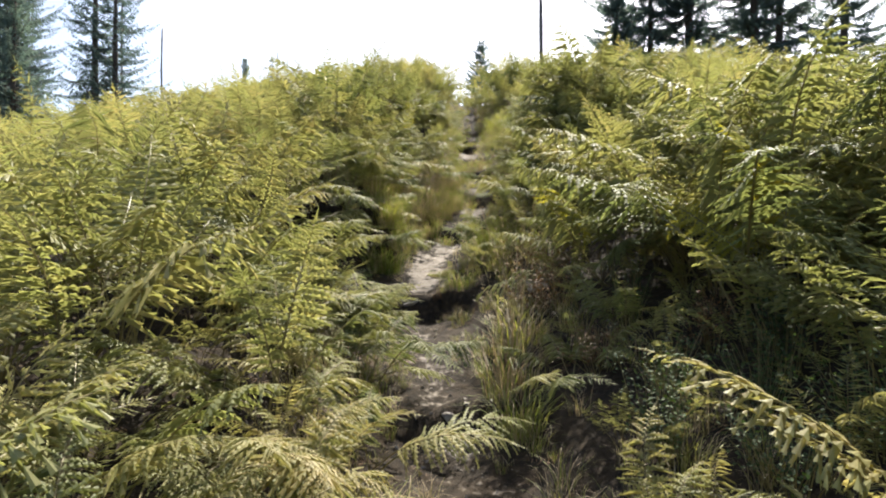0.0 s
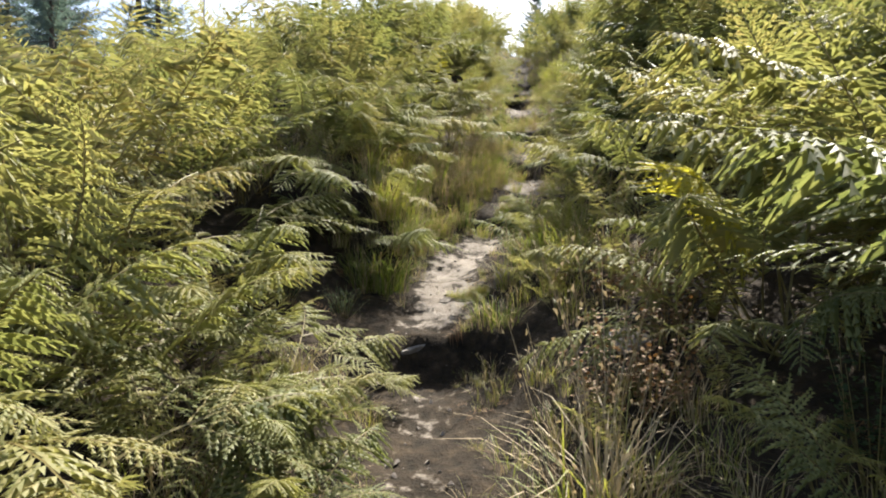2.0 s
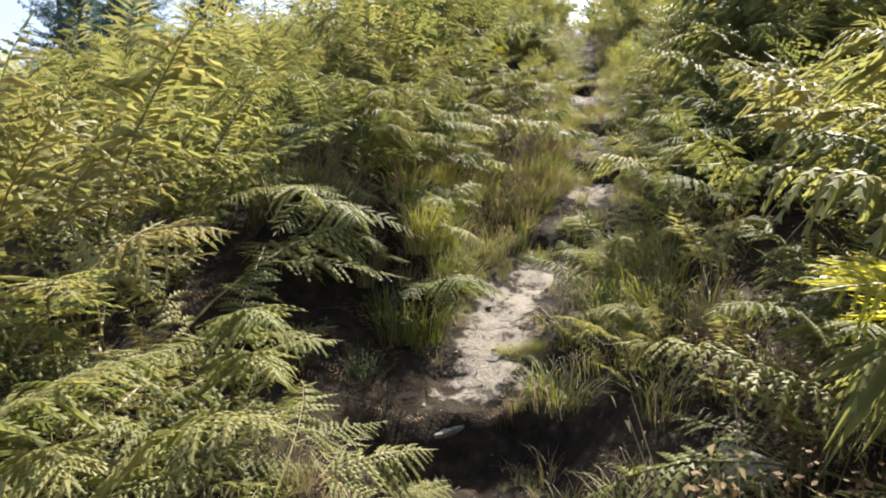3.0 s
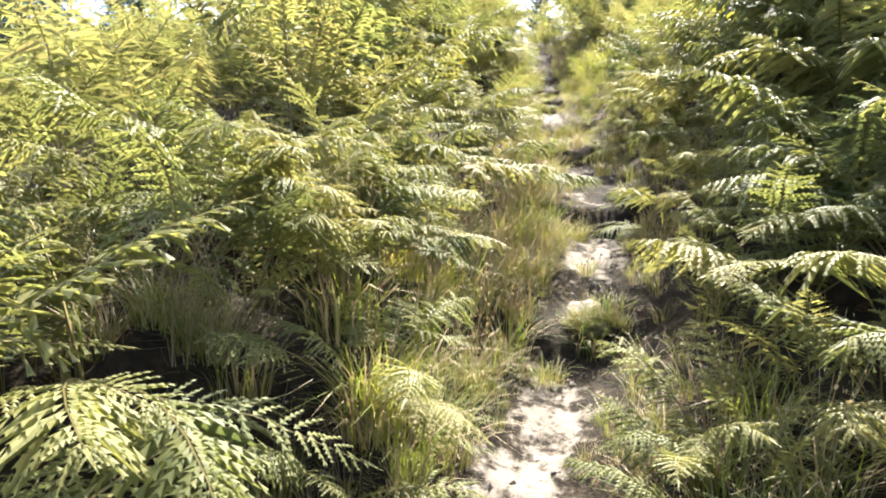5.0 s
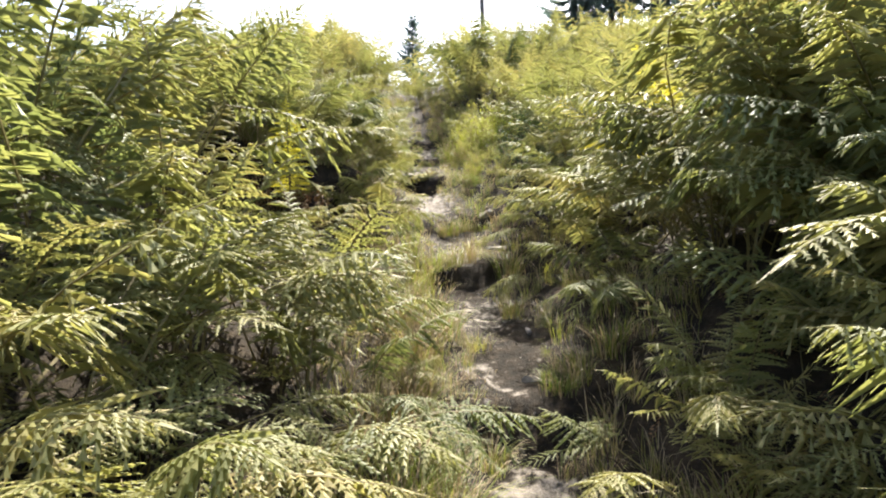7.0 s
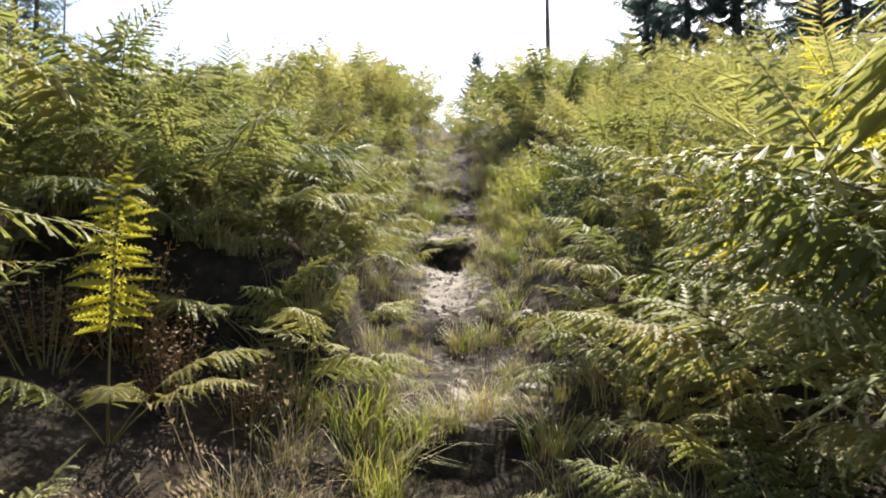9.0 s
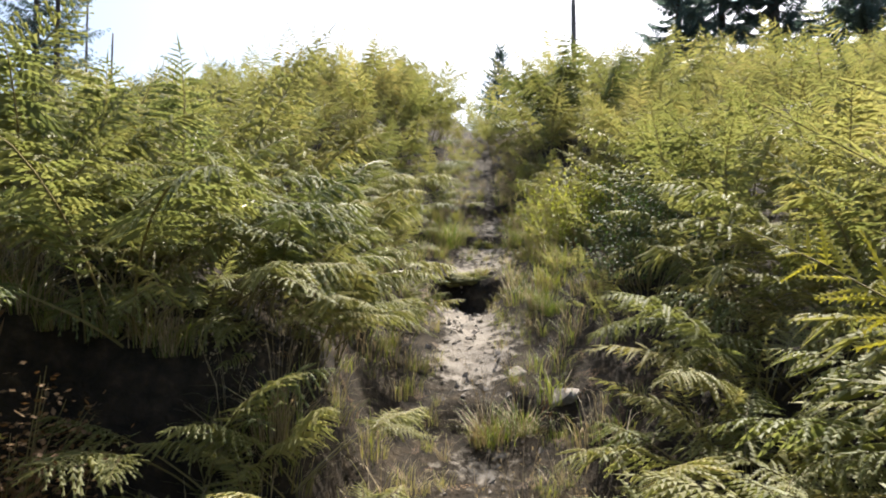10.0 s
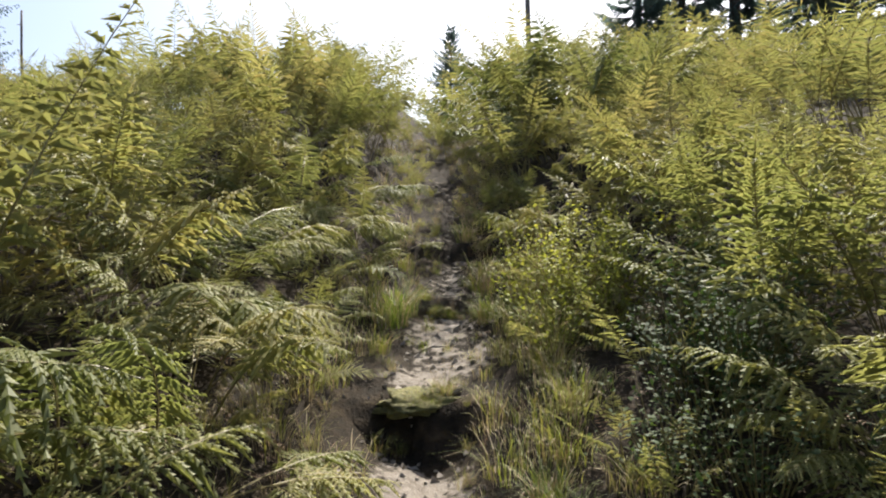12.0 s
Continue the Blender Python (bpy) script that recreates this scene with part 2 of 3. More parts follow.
gx, gy = axis(-2500, -0.9, 1.6, 2500, 0.042, 1.13), axis(-2500, 1.2, 15.6, 2800, 0.040, 1.10)
XX, YY = np.meshgrid(gx, gy)
ZZ = height(XX, YY)
nx, ny = len(gx), len(gy)
ii = (np.arange(ny - 1)[:, None] * nx + np.arange(nx - 1)[None, :]).ravel()
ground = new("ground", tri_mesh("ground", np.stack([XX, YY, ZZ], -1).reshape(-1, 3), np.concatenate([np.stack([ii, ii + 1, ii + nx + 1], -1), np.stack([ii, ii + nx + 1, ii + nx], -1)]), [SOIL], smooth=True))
# share of pale dirt along the path; grass cover and painted-in shade lower it
BARE_LIT_Y = [-5, 2.7, 3.0, 4.3, 4.7, 5.6, 5.9, 6.6, 6.9, 8.3, 8.7, 10.3, 10.7, 12.0, 12.4, 13.0, 13.6, 16, 24]
BARE_LIT = [0.5, 0.5, 0.35, 0.3, 0.9, 0.85, 0.5, 0.45, 0.75, 0.65, 0.45, 0.5, 1, 1, 0.9, 0.95, 0.4, 0.15, 0.1]
worn_lit = np.interp(YY, BARE_LIT_Y, BARE_LIT) * np.clip(1.2 - np.abs(XX - track_x(YY)) / (0.25 + 0.09 * lumps(XX, YY, 3.1, 4)), 0, 1) * np.clip(0.85 + 0.4 * lumps(XX, YY, 4.6, 6), 0, 1) * (np.abs(YY - 8) < 24)
# dark soil along each riser also paints in the shade under the step
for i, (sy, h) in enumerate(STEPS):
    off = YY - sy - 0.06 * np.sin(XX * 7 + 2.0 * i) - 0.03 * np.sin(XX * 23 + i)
    worn_lit = worn_lit - 1.6 * np.clip(h / 0.15, 0.4, 1) * np.exp(-((off + 0.03) / (0.03 + 0.3 * h)) ** 2)
ground.data.attributes.new("trodden", "FLOAT", "POINT").data.foreach_set("value", worn_lit.ravel().astype(np.float32))
tagged(ground, "steep hillside of dark humus with a pale trodden dirt footpath", "ground", kind="structure")


# ---- ferns ----
UP = np.array([0.0, 0.0, 1.0])


def unit(v):
    return v / (np.linalg.norm(v) + 1e-9)


def blade(V, T, rng, pts, k0, half, pairs, teeth):
    """Leaflets in pairs along the polyline pts from its share k0 on; half: the longest leaflet. Triangles go to V and T."""
    n = len(pts)
    u = np.linspace(0, 1, n)
    at = lambda k: np.array([np.interp(k, u, pts[:, i]) for i in range(3)])

    def tri(a, b, c):
        T.append((len(V), len(V) + 1, len(V) + 2))
        V.extend((a, b, c))

    droop0, vee = 0.18 + 0.50 * rng.random(), 0.3 * (rng.random() - 0.35)
    flat = unit(np.cross(pts[-1] - pts[0], UP))
    for i in range(pairs):
        w = i / (pairs - 1)
        k = k0 + (0.985 - k0) * w
        t = unit(at(min(1, k + 0.03)) - at(max(0, k - 0.03)))
        prof = math.sin(math.pi * (w * 0.74 + 0.26)) ** 0.9 + 0.04
        nor = unit(np.cross(flat, t))
        for sg in (-1, 1):
            if rng.random() < 0.03:
                continue
            base, side = at(k + 0.006 * sg), flat * sg
            ph = math.radians(14 + 30 * w + rng.normal() * 7)
            d = unit(side * math.cos(ph) + t * math.sin(ph) + nor * (vee + rng.normal() * 0.20))
            l = half * prof * (0.82 + 0.32 * rng.random())
            dr, curl = droop0 * (0.5 + rng.random()), rng.normal() * 0.10
            P = lambda v: base + d * (l * v) - UP * (dr * l * v * v) + t * ((0.14 + curl) * l * v * v)
            across = unit(np.cross(nor, d))
            if teeth == 0:
                hw = (0.11 if pairs < 10 else 0.031) * l + 0.002
                m, e = P(0.4), P(1.0)
                tri(base, m + across * hw, e), tri(base, e, m - across * hw)
                continue
            mw = 0.030 * l + 0.0012
            m, e = P(0.3), P(1.0)
            tri(base, m + across * mw, e), tri(base, e, m - across * mw)
            for j in range(teeth):
                v = (j + 0.6) / teeth * 0.93
                hl = (l * 0.105 * (1 - v) ** 0.7 + 0.003) * rng.uniform(0.75, 1.2)
                hs = 0.46 / teeth
                for q in (-1, 1):
                    tri(P(v - hs), P(v + hs * 0.6), P(v + hs * 0.5 + 0.35 * hl / l) + across * (q * hl) - nor * (0.3 * hl))
    e = pts[-1]
    tri(at(0.95) + flat * 0.005, at(0.95) - flat * 0.005, e + (e - at(0.95)) * 0.5)


def frond(rng, detail, length=1.0, a0=18, a1=95, bend=0.0, arms=0):
    """One frond from its foot at the origin, arching towards +x, with arms pairs of side blades. Soup materials: 0 leaf, 1 stalk."""
    s = Soup()
    u = np.linspace(0, 1, 24)
    th = np.radians(a0 + (a1 - a0) * u ** 1.5)
    yaw = bend * u ** 2
    tang = np.stack([np.sin(th) * np.cos(yaw), np.sin(th) * np.sin(yaw), np.cos(th)], -1)
    pts = np.concatenate([[[0, 0, 0]], np.cumsum((tang[1:] + tang[:-1]) / 2, 0) / 23]) * length
    if detail >= 1:
        idx = list(range(0, 24, {5: 3, 4: 2, 3: 3, 2: 5, 1: 8}[detail])) + [23]
        s.tube(pts[idx], [0.005 * length * (1.05 - i / 23) + 0.0008 for i in idx], 3, 1)
    pairs, teeth = {5: (28, 5), 4: (27, 8), 3: (24, 6), 2: (24, 3), 1: (24, 0), 0: (9, 0)}[detail]
    V, T = [], []
    k0 = 0.34 + 0.1 * rng.random() + (0.18 if arms else 0)
    blade(V, T, rng, pts, k0, {5: 0.13, 4: 0.15, 1: 0.135, 0: 0.15}.get(detail, 0.155) * length, pairs if not arms else int(pairs * 0.8), teeth)
    for i in range(arms):
        k = int(23 * (k0 - 0.04 - 0.13 * i))
        t, flat = tang[k], unit(np.cross(tang[k], UP))
        for sg in (-1, 1):
            l = length * (0.40 + 0.06 * i) * rng.uniform(0.85, 1.15)
            d = unit(flat * sg + t * 0.55 + np.array([0.3, 0, 0.05]) + rng.normal(size=3) * 0.1)
            w = np.linspace(0, 1, 10)[:, None]
            arm = pts[k] + d * (l * w) - UP * (0.28 * l * w * w) + t * (0.12 * l * w * w)
            if detail >= 2:
                s.tube(arm[[0, 4, 9]], [0.0028 * length, 0.002 * length, 0.0007], 3, 1)
            blade(V, T, rng, arm, 0.08, (0.12 if not detail else 0.07 if detail == 5 else 0.09) * length, max(6, int(pairs * 0.68)), max(teeth - 1, 0))
    s.add(V, T, 0)
    return s


rng = np.random.default_rng(5)
FROND_MESH = {}
for det, count in ((3, 12), (2, 14), (5, 12)):
    FROND_MESH[det] = [frond(rng, det, 1.0, 4 + 20 * (i % 5) / 4, (58 if det != 2 else 38) + 54 * ((i * 3) % 7) / 6, rng.normal() * 0.3, (0, 0, 0, 1)[i % 4] if det == 2 else (0, 0, 1)[i % 3] if det == 3 else (0, 0, 1)[i % 3]) for i in range(count)]
FROND_MESH[3] += [frond(rng, 3, 1.0, 26 + 22 * (i % 3) / 2, 92 + 26 * (i % 4) / 3, rng.normal() * 0.3, (0, 0, 1)[i % 3]) for i in range(10)]
FROND_DATA = {d: [sp.mesh("frond", [FERN, STEM]) for sp in v] for d, v in FROND_MESH.items()}
LOW = {d: [frond(rng, d, 1.0, 4 + 20 * (i % 4) / 3, 40 + 54 * ((i * 3) % 5) / 4, rng.normal() * 0.3, (0, 0, 1)[i % 3] if d else 0).arrays() for i in range(10)] for d in (1, 0)}
MIDA = [sp.arrays() for sp in FROND_MESH[2]]


def fern_plant(rng, det, count, name="fern"):
    e = new(name)
    e.empty_display_size = 0.1
    a = rng.random() * 360
    for i in range(count):
        low = det == 3 and rng.random() < 0.6
        data = FROND_DATA[det][rng.integers(12, 22) if low else rng.integers(12)]
        k = 0.75 + 0.4 * rng.random()
        part("frond", data, e, pose(rng.normal() * 0.05, rng.normal() * 0.05, -0.03, rng.normal() * 5, rng.normal() * 5, a + i * 360 / count + rng.normal() * 16) @ Matrix.Scale(k, 4))
    return tagged(e, "yellow-green fern with arching feathery fronds on the hillside", "fern", "ferns beside the path")


def scatter(rng, x0, x1, y0, y1, spacing):
    """Jittered places on the plan."""
    out = []
    nxx, nyy = max(1, int((x1 - x0) / spacing)), max(1, int((y1 - y0) / spacing))
    for j in range(nyy):
        for i in range(nxx):
            out.append((x0 + (i + 0.5 + rng.uniform(-0.48, 0.48) + 0.5 * (j % 2)) * spacing, y0 + (j + 0.5 + rng.uniform(-0.48, 0.48)) * spacing))
    return out


def clear_of_path(x, y, extra=0.0):
    d = x - float(track_x(y))
    return d > 0.62 + extra or d < -0.60 - extra


rng = np.random.default_rng(11)
PROTO = {5: [], 3: [], 2: []}
HOLLOWS = [(-0.75, 4.68, 0.48), (-0.55, 8.92, 0.46), (1.0, 3.45, 0.4), (1.05, 4.4, 0.36), (1.0, 2.4, 0.55), (1.2, 1.8, 0.5), (0.55, 2.5, 0.3), (0.6, 3.3, 0.3), (0.55, 4.1, 0.3), (0.62, 4.75, 0.38), (1.4, 11.7, 0.42), (1.1, 11.1, 0.32), (1.5, 11.2, 0.4), (-0.38, 8.3, 0.38), (1.0, 10.35, 0.36), (1.25, 12.5, 0.45), (1.3, 13.0, 0.35)]
near_places, mid_places = [], []


def fern_free(x, y):
    d = x - float(track_x(y))
    return (-0.33 if y < 5.2 else -0.56 if y < 8.6 else -0.40 if y < 14.2 else -0.1) < d < (0.48 if y < 11 else 0.56 if y < 14.2 else 0.2) or any((x - hx) ** 2 + (y - hy) ** 2 < hr * hr for hx, hy, hr in HOLLOWS)


for x, y in scatter(rng, -1.7, 2.3, 0.5, 14.4, 0.345):
    d = abs(x - float(track_x(y)))
    if d < 1.2 and abs(x) < y + 0.3 and not fern_free(x, y) and lumps(x, y, 3.3, 9.0) > -0.55:
        near_places.append((x, y))
for x, y in scatter(rng, -3.4, 4.2, 0.5, 16.5, 0.40):
    d = abs(x - float(track_x(y)))
    if (d >= 1.2 or y > 14.4) and not fern_free(x, y) and lumps(x, y, 3.3, 9.0) > -0.6:
        mid_places.append((x, y))


def fern_scale(x, y):
    """Plants grow taller away from the trodden edge, tallest on the shaded right bank and the left shoulder."""
    d = x - float(track_x(y))
    grow = min(1.0, max(0.0, (abs(d) - 0.35) / 1.15))
    dense = math.exp(-((y - 7.8) / 0.9) ** 2)
    if d > 0:
        size = (0.50 + 0.46 * grow) * (1 + 0.5 * dense) * (1 - 0.12 * min(1.0, max(0.0, (y - 11) / 4)))
    else:
        low = min(1.0, max(0.0, (y - 8.0) / 2.0))
        size = 0.56 + (0.55 - 0.16 * low) * grow + 0.2 * min(1.0, max(0.0, (y - 13) / 3))
    size *= 1 + 0.28 * float(lumps(x, y, 2.4, 7.0))
    if y > 11.5 and abs(d) < 1.0:
        size = min(size, (abs(d) + 0.05) * 0.9)
    return min(size, (abs(d) + 0.22) / 0.95 if d < 0 else (abs(d) + 0.12 + 0.3 * dense) / 0.95)


HEAD_Y, HEAD_X = [0, 2.2, 3.4, 4.2, 5.5, 7.1, 9.4, 10.5], [0.05, 0.15, -0.1, -0.17, -0.05, 0.41, 0.45, 0.5]


def headroom(points):
    """Whether the points leave the walkers' headroom over the path free."""
    x, y, z = points.T
    over = z - smooth_interp(y, PROFILE_Y, PROFILE_Z, 0.5)
    off = np.abs(x - np.interp(y, HEAD_Y, HEAD_X))
    return not np.any((((off < 0.34) & (over > 0.85)) | ((off < 0.16) & (over > 0.5))) & (y < 10.2))


def samples(plant):
    """Some of a plant's points, in its own space."""
    out = []
    for c in plant.children:
        m = np.array(c.matrix_basis)
        co = np.empty(len(c.data.vertices) * 3, np.float32)
        c.data.vertices.foreach_get("co", co)
        out.append(co.reshape(-1, 3)[::4] @ m[:3, :3].T + m[:3, 3])
    return np.concatenate(out)


SAMPLES = {5: [], 3: [], 2: []}


def place_fern(x, y, det, rng, scale):
    if len(PROTO[det]) < 9:
        p = fern_plant(rng, det, (7 if det == 2 else 6) + len(PROTO[det]) % 2)
        PROTO[det].append(p)
        SAMPLES[det].append(samples(p))
        p.matrix_basis = pose(-2.4 - 0.2 * len(PROTO[det]), 6.0 + len(PROTO[det]) + det, float(height(-2.4 - 0.2 * len(PROTO[det]), 6.0 + len(PROTO[det]) + det)))
    # stalks lean over the open path
    d = x - float(track_x(y))
    lean = ((-18.0 if y > 9.5 and d > 0.7 else -9.0) if d > 0 else 7.0) * math.exp(-(max(abs(d) - 1.2, 0) / 0.9) ** 2)
    for attempt in range(8):
        k = rng.integers(len(PROTO[det]))
        m = pose(x, y, float(height(x, y)), rng.normal() * 5, lean + rng.normal() * 5, 0) @ pose(0, 0, 0, 0, 0, rng.random() * 360) @ Matrix.Scale(scale, 4)
        a = np.array(m)
        if headroom(SAMPLES[det][k] @ a[:3, :3].T + a[:3, 3]):
            low = abs(x - float(track_x(y))) < 0.75
            return tagged(copy_thing(PROTO[det][k], m), "low spreading green fern at the edge of the footpath" if low else "tall yellow-green fern with arching feathery fronds on the bank" if scale > 0.9 else "")
        scale *= 0.93
    return None


for x, y in near_places:
    place_fern(x, y, 3, rng, fern_scale(x, y) * rng.uniform(0.85, 1.15))
# the tall dense stands: two on the shaded right bank, one either side of the notch at the top
for x0, x1, y0, y1, gap, det, k0, k1 in ((1.5, 3.2, 2.6, 4.8, 0.38, 5, 1.15, 1.6), (2.2, 3.7, 3.3, 5.2, 0.52, 5, 1.7, 2.05), (1.4, 2.9, 6.5, 8.6, 0.38, 5, 1.15, 1.5), (1.35, 2.2, 7.0, 8.1, 0.32, 5, 1.45, 1.75), (-0.9, 0.35, 14.8, 16.6, 0.47, 2, 1.0, 1.25), (1.35, 3.2, 14.8, 17.4, 0.5, 2, 1.15, 1.5), (-1.25, 0.05, 9.42, 10.5, 0.34, 3, 0.9, 1.15), (-1.15, -0.4, 5.35, 6.2, 0.34, 3, 0.75, 0.98)):
    for x, y in scatter(rng, x0, x1, y0, y1, gap):
        if fern_free(x, y):
            continue
        d = x - float(track_x(y))
        place_fern(x, y, det, rng, rng.uniform(k0, k1) * min(1.0, 0.55 + 0.35 * abs(d)))
for x, y, k in ((-0.05, 9.42, 0.5), (-0.28, 9.4, 0.62), (-0.55, 9.42, 0.65), (-0.85, 9.4, 0.7), (-0.5, 5.3, 0.6), (-0.8, 5.36, 0.75), (-1.08, 5.3, 0.8), (-0.65, 5.55, 0.7), (0.85, 17.0, 0.5), (1.15, 17.5, 0.6), (0.7, 17.8, 0.6), (1.0, 18.3, 0.6), (-0.9, 6.7, 0.85), (-0.7, 7.1, 0.8), (-1.1, 7.2, 0.95), (-0.45, 3.0, 0.7), (-0.6, 3.4, 0.8), (-0.75, 5.7, 0.8)):
    place_fern(x, y, 3 if y < 10 else 2, rng, k)
mid_places.sort(key=lambda p: abs(p[0] - float(track_x(p[1]))) + 0.25 * abs(p[1] - 8))
for x, y in mid_places[:40]:
    place_fern(x, y, 2, rng, fern_scale(x, y) * rng.uniform(0.85, 1.15))

# the rest of the thicket, where no plant can be told from the next
bulk = Soup()


def bulk_plant(x, y, lib, count, scale, rng):
    z = float(height(x, y))
    a = rng.random() * 2 * math.pi
    lean = -0.32 if x > float(track_x(y)) else 0.10
    for i in range(count):
        v, t, m = lib[rng.integers(len(lib))]
        k, w = scale * rng.uniform(0.75, 1.15), a + i * 2 * math.pi / count + rng.normal() * 0.3
        c, s = math.cos(w) * k, math.sin(w) * k
        tilt = rng.normal() * 0.12
        vx = v[:, 0] + tilt * v[:, 2]
        bulk.add(np.stack([x + lean * k * v[:, 2] + vx * c - v[:, 1] * s, y + vx * s + v[:, 1] * c, z - 0.03 + v[:, 2] * k], -1), t, m)


for i, (x, y) in enumerate(mid_places[40:]):
    bulk_plant(x, y, MIDA if y < 14 and abs(x - float(track_x(y))) < (2.4 if y > 10.5 else 1.8) else LOW[1], 6, fern_scale(x, y), rng)
for x, y in scatter(rng, -9.0, 9.5, 1.0, 21.0, 0.67):
    if (x < -3.4 or x > 4.2 or y > 16.5) and (y > 17 or clear_of_path(x, y, -0.25)):
        bulk_plant(x, y, LOW[1] if abs(x) < 1.1 * y + 0.5 else LOW[0], 5, rng.uniform(0.9, 1.25) * (0.55 if y > 16.5 and abs(x - float(track_x(y))) < 0.8 else 1.3 if x > 0.8 and y > 12 else 1.0), rng)
for x, y in scatter(rng, -20.0, 19.0, 1.0, 34.0, 1.12):
    if x < -9 or x > 9.5 or y > 21:
        bulk_plant(x, y, LOW[0], 6, rng.uniform(1.0, 1.4), rng)
for x, y in scatter(rng, -15.0, 15.0, -9.0, 1.0, 1.05):
    if clear_of_path(x, y, 0.1):
        bulk_plant(x, y, LOW[0], 6, rng.uniform(0.9, 1.3), rng)
for x, y in scatter(rng, -2.6, 3.2, 1.2, 14.5, 0.34):
    d = abs(x - float(track_x(y)))
    if 0.55 < d < 1.9 and not any((x - hx) ** 2 + (y - hy) ** 2 < hr * hr for hx, hy, hr in HOLLOWS[:2]):
        bulk_plant(x, y, LOW[1], 4, rng.uniform(0.28, 0.48), rng)
thicket = new("fern_thicket", bulk.mesh("fern_thicket", [FERN, STEM]))
tagged(thicket, "dense yellow-green fern thicket covering the slope", "ferns", kind="stuff")


# ---- trees on the crest ----
def spruce_meshes(rng, tall, wide, bare, dens=1.0):
    """Trunk and crown of one conifer, foot at the origin."""
    tr, cr = Soup(), Soup()
    ks = np.linspace(0, 1, 9)
    bend = rng.normal(size=2) * 0.01 * tall
    axis_at = lambda k: np.array([bend[0] * k * k, bend[1] * k * k, tall * k])
    r0 = 0.012 * tall + 0.03
    tr.tube([axis_at(k) for k in ks], [r0 * (1 - k) ** 0.85 + 0.008 for k in ks], 8)
    k = bare
    while k < 0.985:
        n = int(rng.integers(5, 9))
        a0 = rng.random() * 6.28
        reach = wide * (1 - (k - bare) / (1 - bare)) ** 0.8 * min(1.0, (0.9 if dens > 2 else 0.55) + (k - bare) * 5)
        for i in range(n):
            if rng.random() < 0.1:
                continue
            a = a0 + i * 6.28 / n + rng.normal() * 0.25
            l = (reach + 0.12) * rng.uniform(0.45, 1.25)
            out = np.array([math.cos(a), math.sin(a), 0])
            sid = np.array([-math.sin(a), math.cos(a), 0])
            up = 0.25 - 0.6 * (1 - k) + rng.normal() * 0.2
            base = axis_at(k + rng.normal() * 0.006)
            B = lambda v: base + out * (l * v) + np.array([0, 0, 1.0]) * (l * (up * v + 0.42 * v * v - 0.12))
            vs = np.linspace(0, 1, 5)
            tr.tube([B(v) for v in vs], [max(0.006, 0.012 * l * (1.1 - v)) for v in vs], 3)
            cnt = int((4 + l * 5.5) * dens * 1.1)
            V, T = [], []
            for j in range(cnt):
                v = 0.15 + 0.85 * (j + rng.random()) / cnt
                p = B(v)
                for q in (-1, 1):
                    w = min(0.42, 0.10 + 0.22 * l * (1 - v)) * rng.uniform(0.5, 1.25)
                    dirn = sid * q * 0.85 + out * 0.55 + np.array([0, 0, -0.35 - 0.3 * rng.random()])
                    tip = p + dirn * w
                    wd = out * (0.03 + 0.045 * w)
                    hang = np.array([0, 0, -0.05 - 0.06 * rng.random()])
                    V += [p - wd, p + wd, tip, p - wd * 0.6 + dirn * w * 0.35, p + hang + dirn * w * 0.5, tip + hang * 0.3]
                    b = len(V) - 6
                    T += [(b, b + 1, b + 2), (b + 3, b + 4, b + 5)]
            cr.add(V, T)
        k += (0.022 + 0.012 * rng.random()) * (1.15 if tall > 11 else 0.8) * (12 / max(tall, 9)) ** 0.5
    return tr.mesh("trunk", [BARK], True), cr.mesh("crown", [NEEDLE])


def spruce(rng, x, y, tall, wide, bare, label, dens=1.0):
    e = new("spruce")
    a, b = spruce_meshes(rng, tall, wide, bare, dens)
    part("trunk", a, e), part("crown", b, e)
    e.matrix_basis = pose(x, y, float(height(x, y)) - 0.15, 0, 0, rng.random() * 360)
    return tagged(e, label, "tree", "conifers on the crest")


def snag(rng, x, y, tall, thick, lean=0.0, twigs=6):
    e = new("dead_tree")
    s = Soup()
    ks = np.linspace(0, 1, 10)
    s.tube([(0.03 * math.sin(k * 7) + lean * k * tall, 0.02 * math.cos(k * 5), tall * k) for k in ks], [thick * (1 - 0.55 * k) * (1 + 0.08 * math.sin(k * 31)) for k in ks], 8)
    part("trunk", s.mesh("trunk", [DEADWOOD], True), e)
    for i in range(twigs):
        k, a, l = rng.uniform(0.45, 0.97), rng.random() * 6.28, rng.uniform(0.25, 0.8)
        t = Soup()
        t.tube([(lean * k * tall + math.cos(a) * l * v, math.sin(a) * l * v, tall * k + l * (0.25 * v - 0.5 * v * v)) for v in (0, 0.5, 1)], [0.03, 0.02, 0.008], 4)
        part("branch", t.mesh("branch", [DEADWOOD]), e)
    e.matrix_basis = pose(x, y, float(height(x, y)) - 0.2)
    return tagged(e, "bare grey dead tree trunk standing on the crest", "dead tree", "dead trees on the crest")


rng = np.random.default_rng(21)
TALL = "tall dark green spruce with drooping branches on the crest"
for x, y, tall, wide, bare in ((-23.5, 41, 20, 3.4, 0.12), (-21.6, 40, 17, 3.2, 0.16), (-27.5, 39, 21, 3.6, 0.08), (-31, 44, 22, 3.8, 0.1), (-25.8, 36, 13, 2.8, 0.05), (-31, 37, 16, 3.2, 0.06), (-20.2, 28.5, 9.5, 2.2, 0.03), (-23.5, 30, 11, 2.4, 0.03)):
    spruce(rng, x, y, tall, wide, bare, TALL)
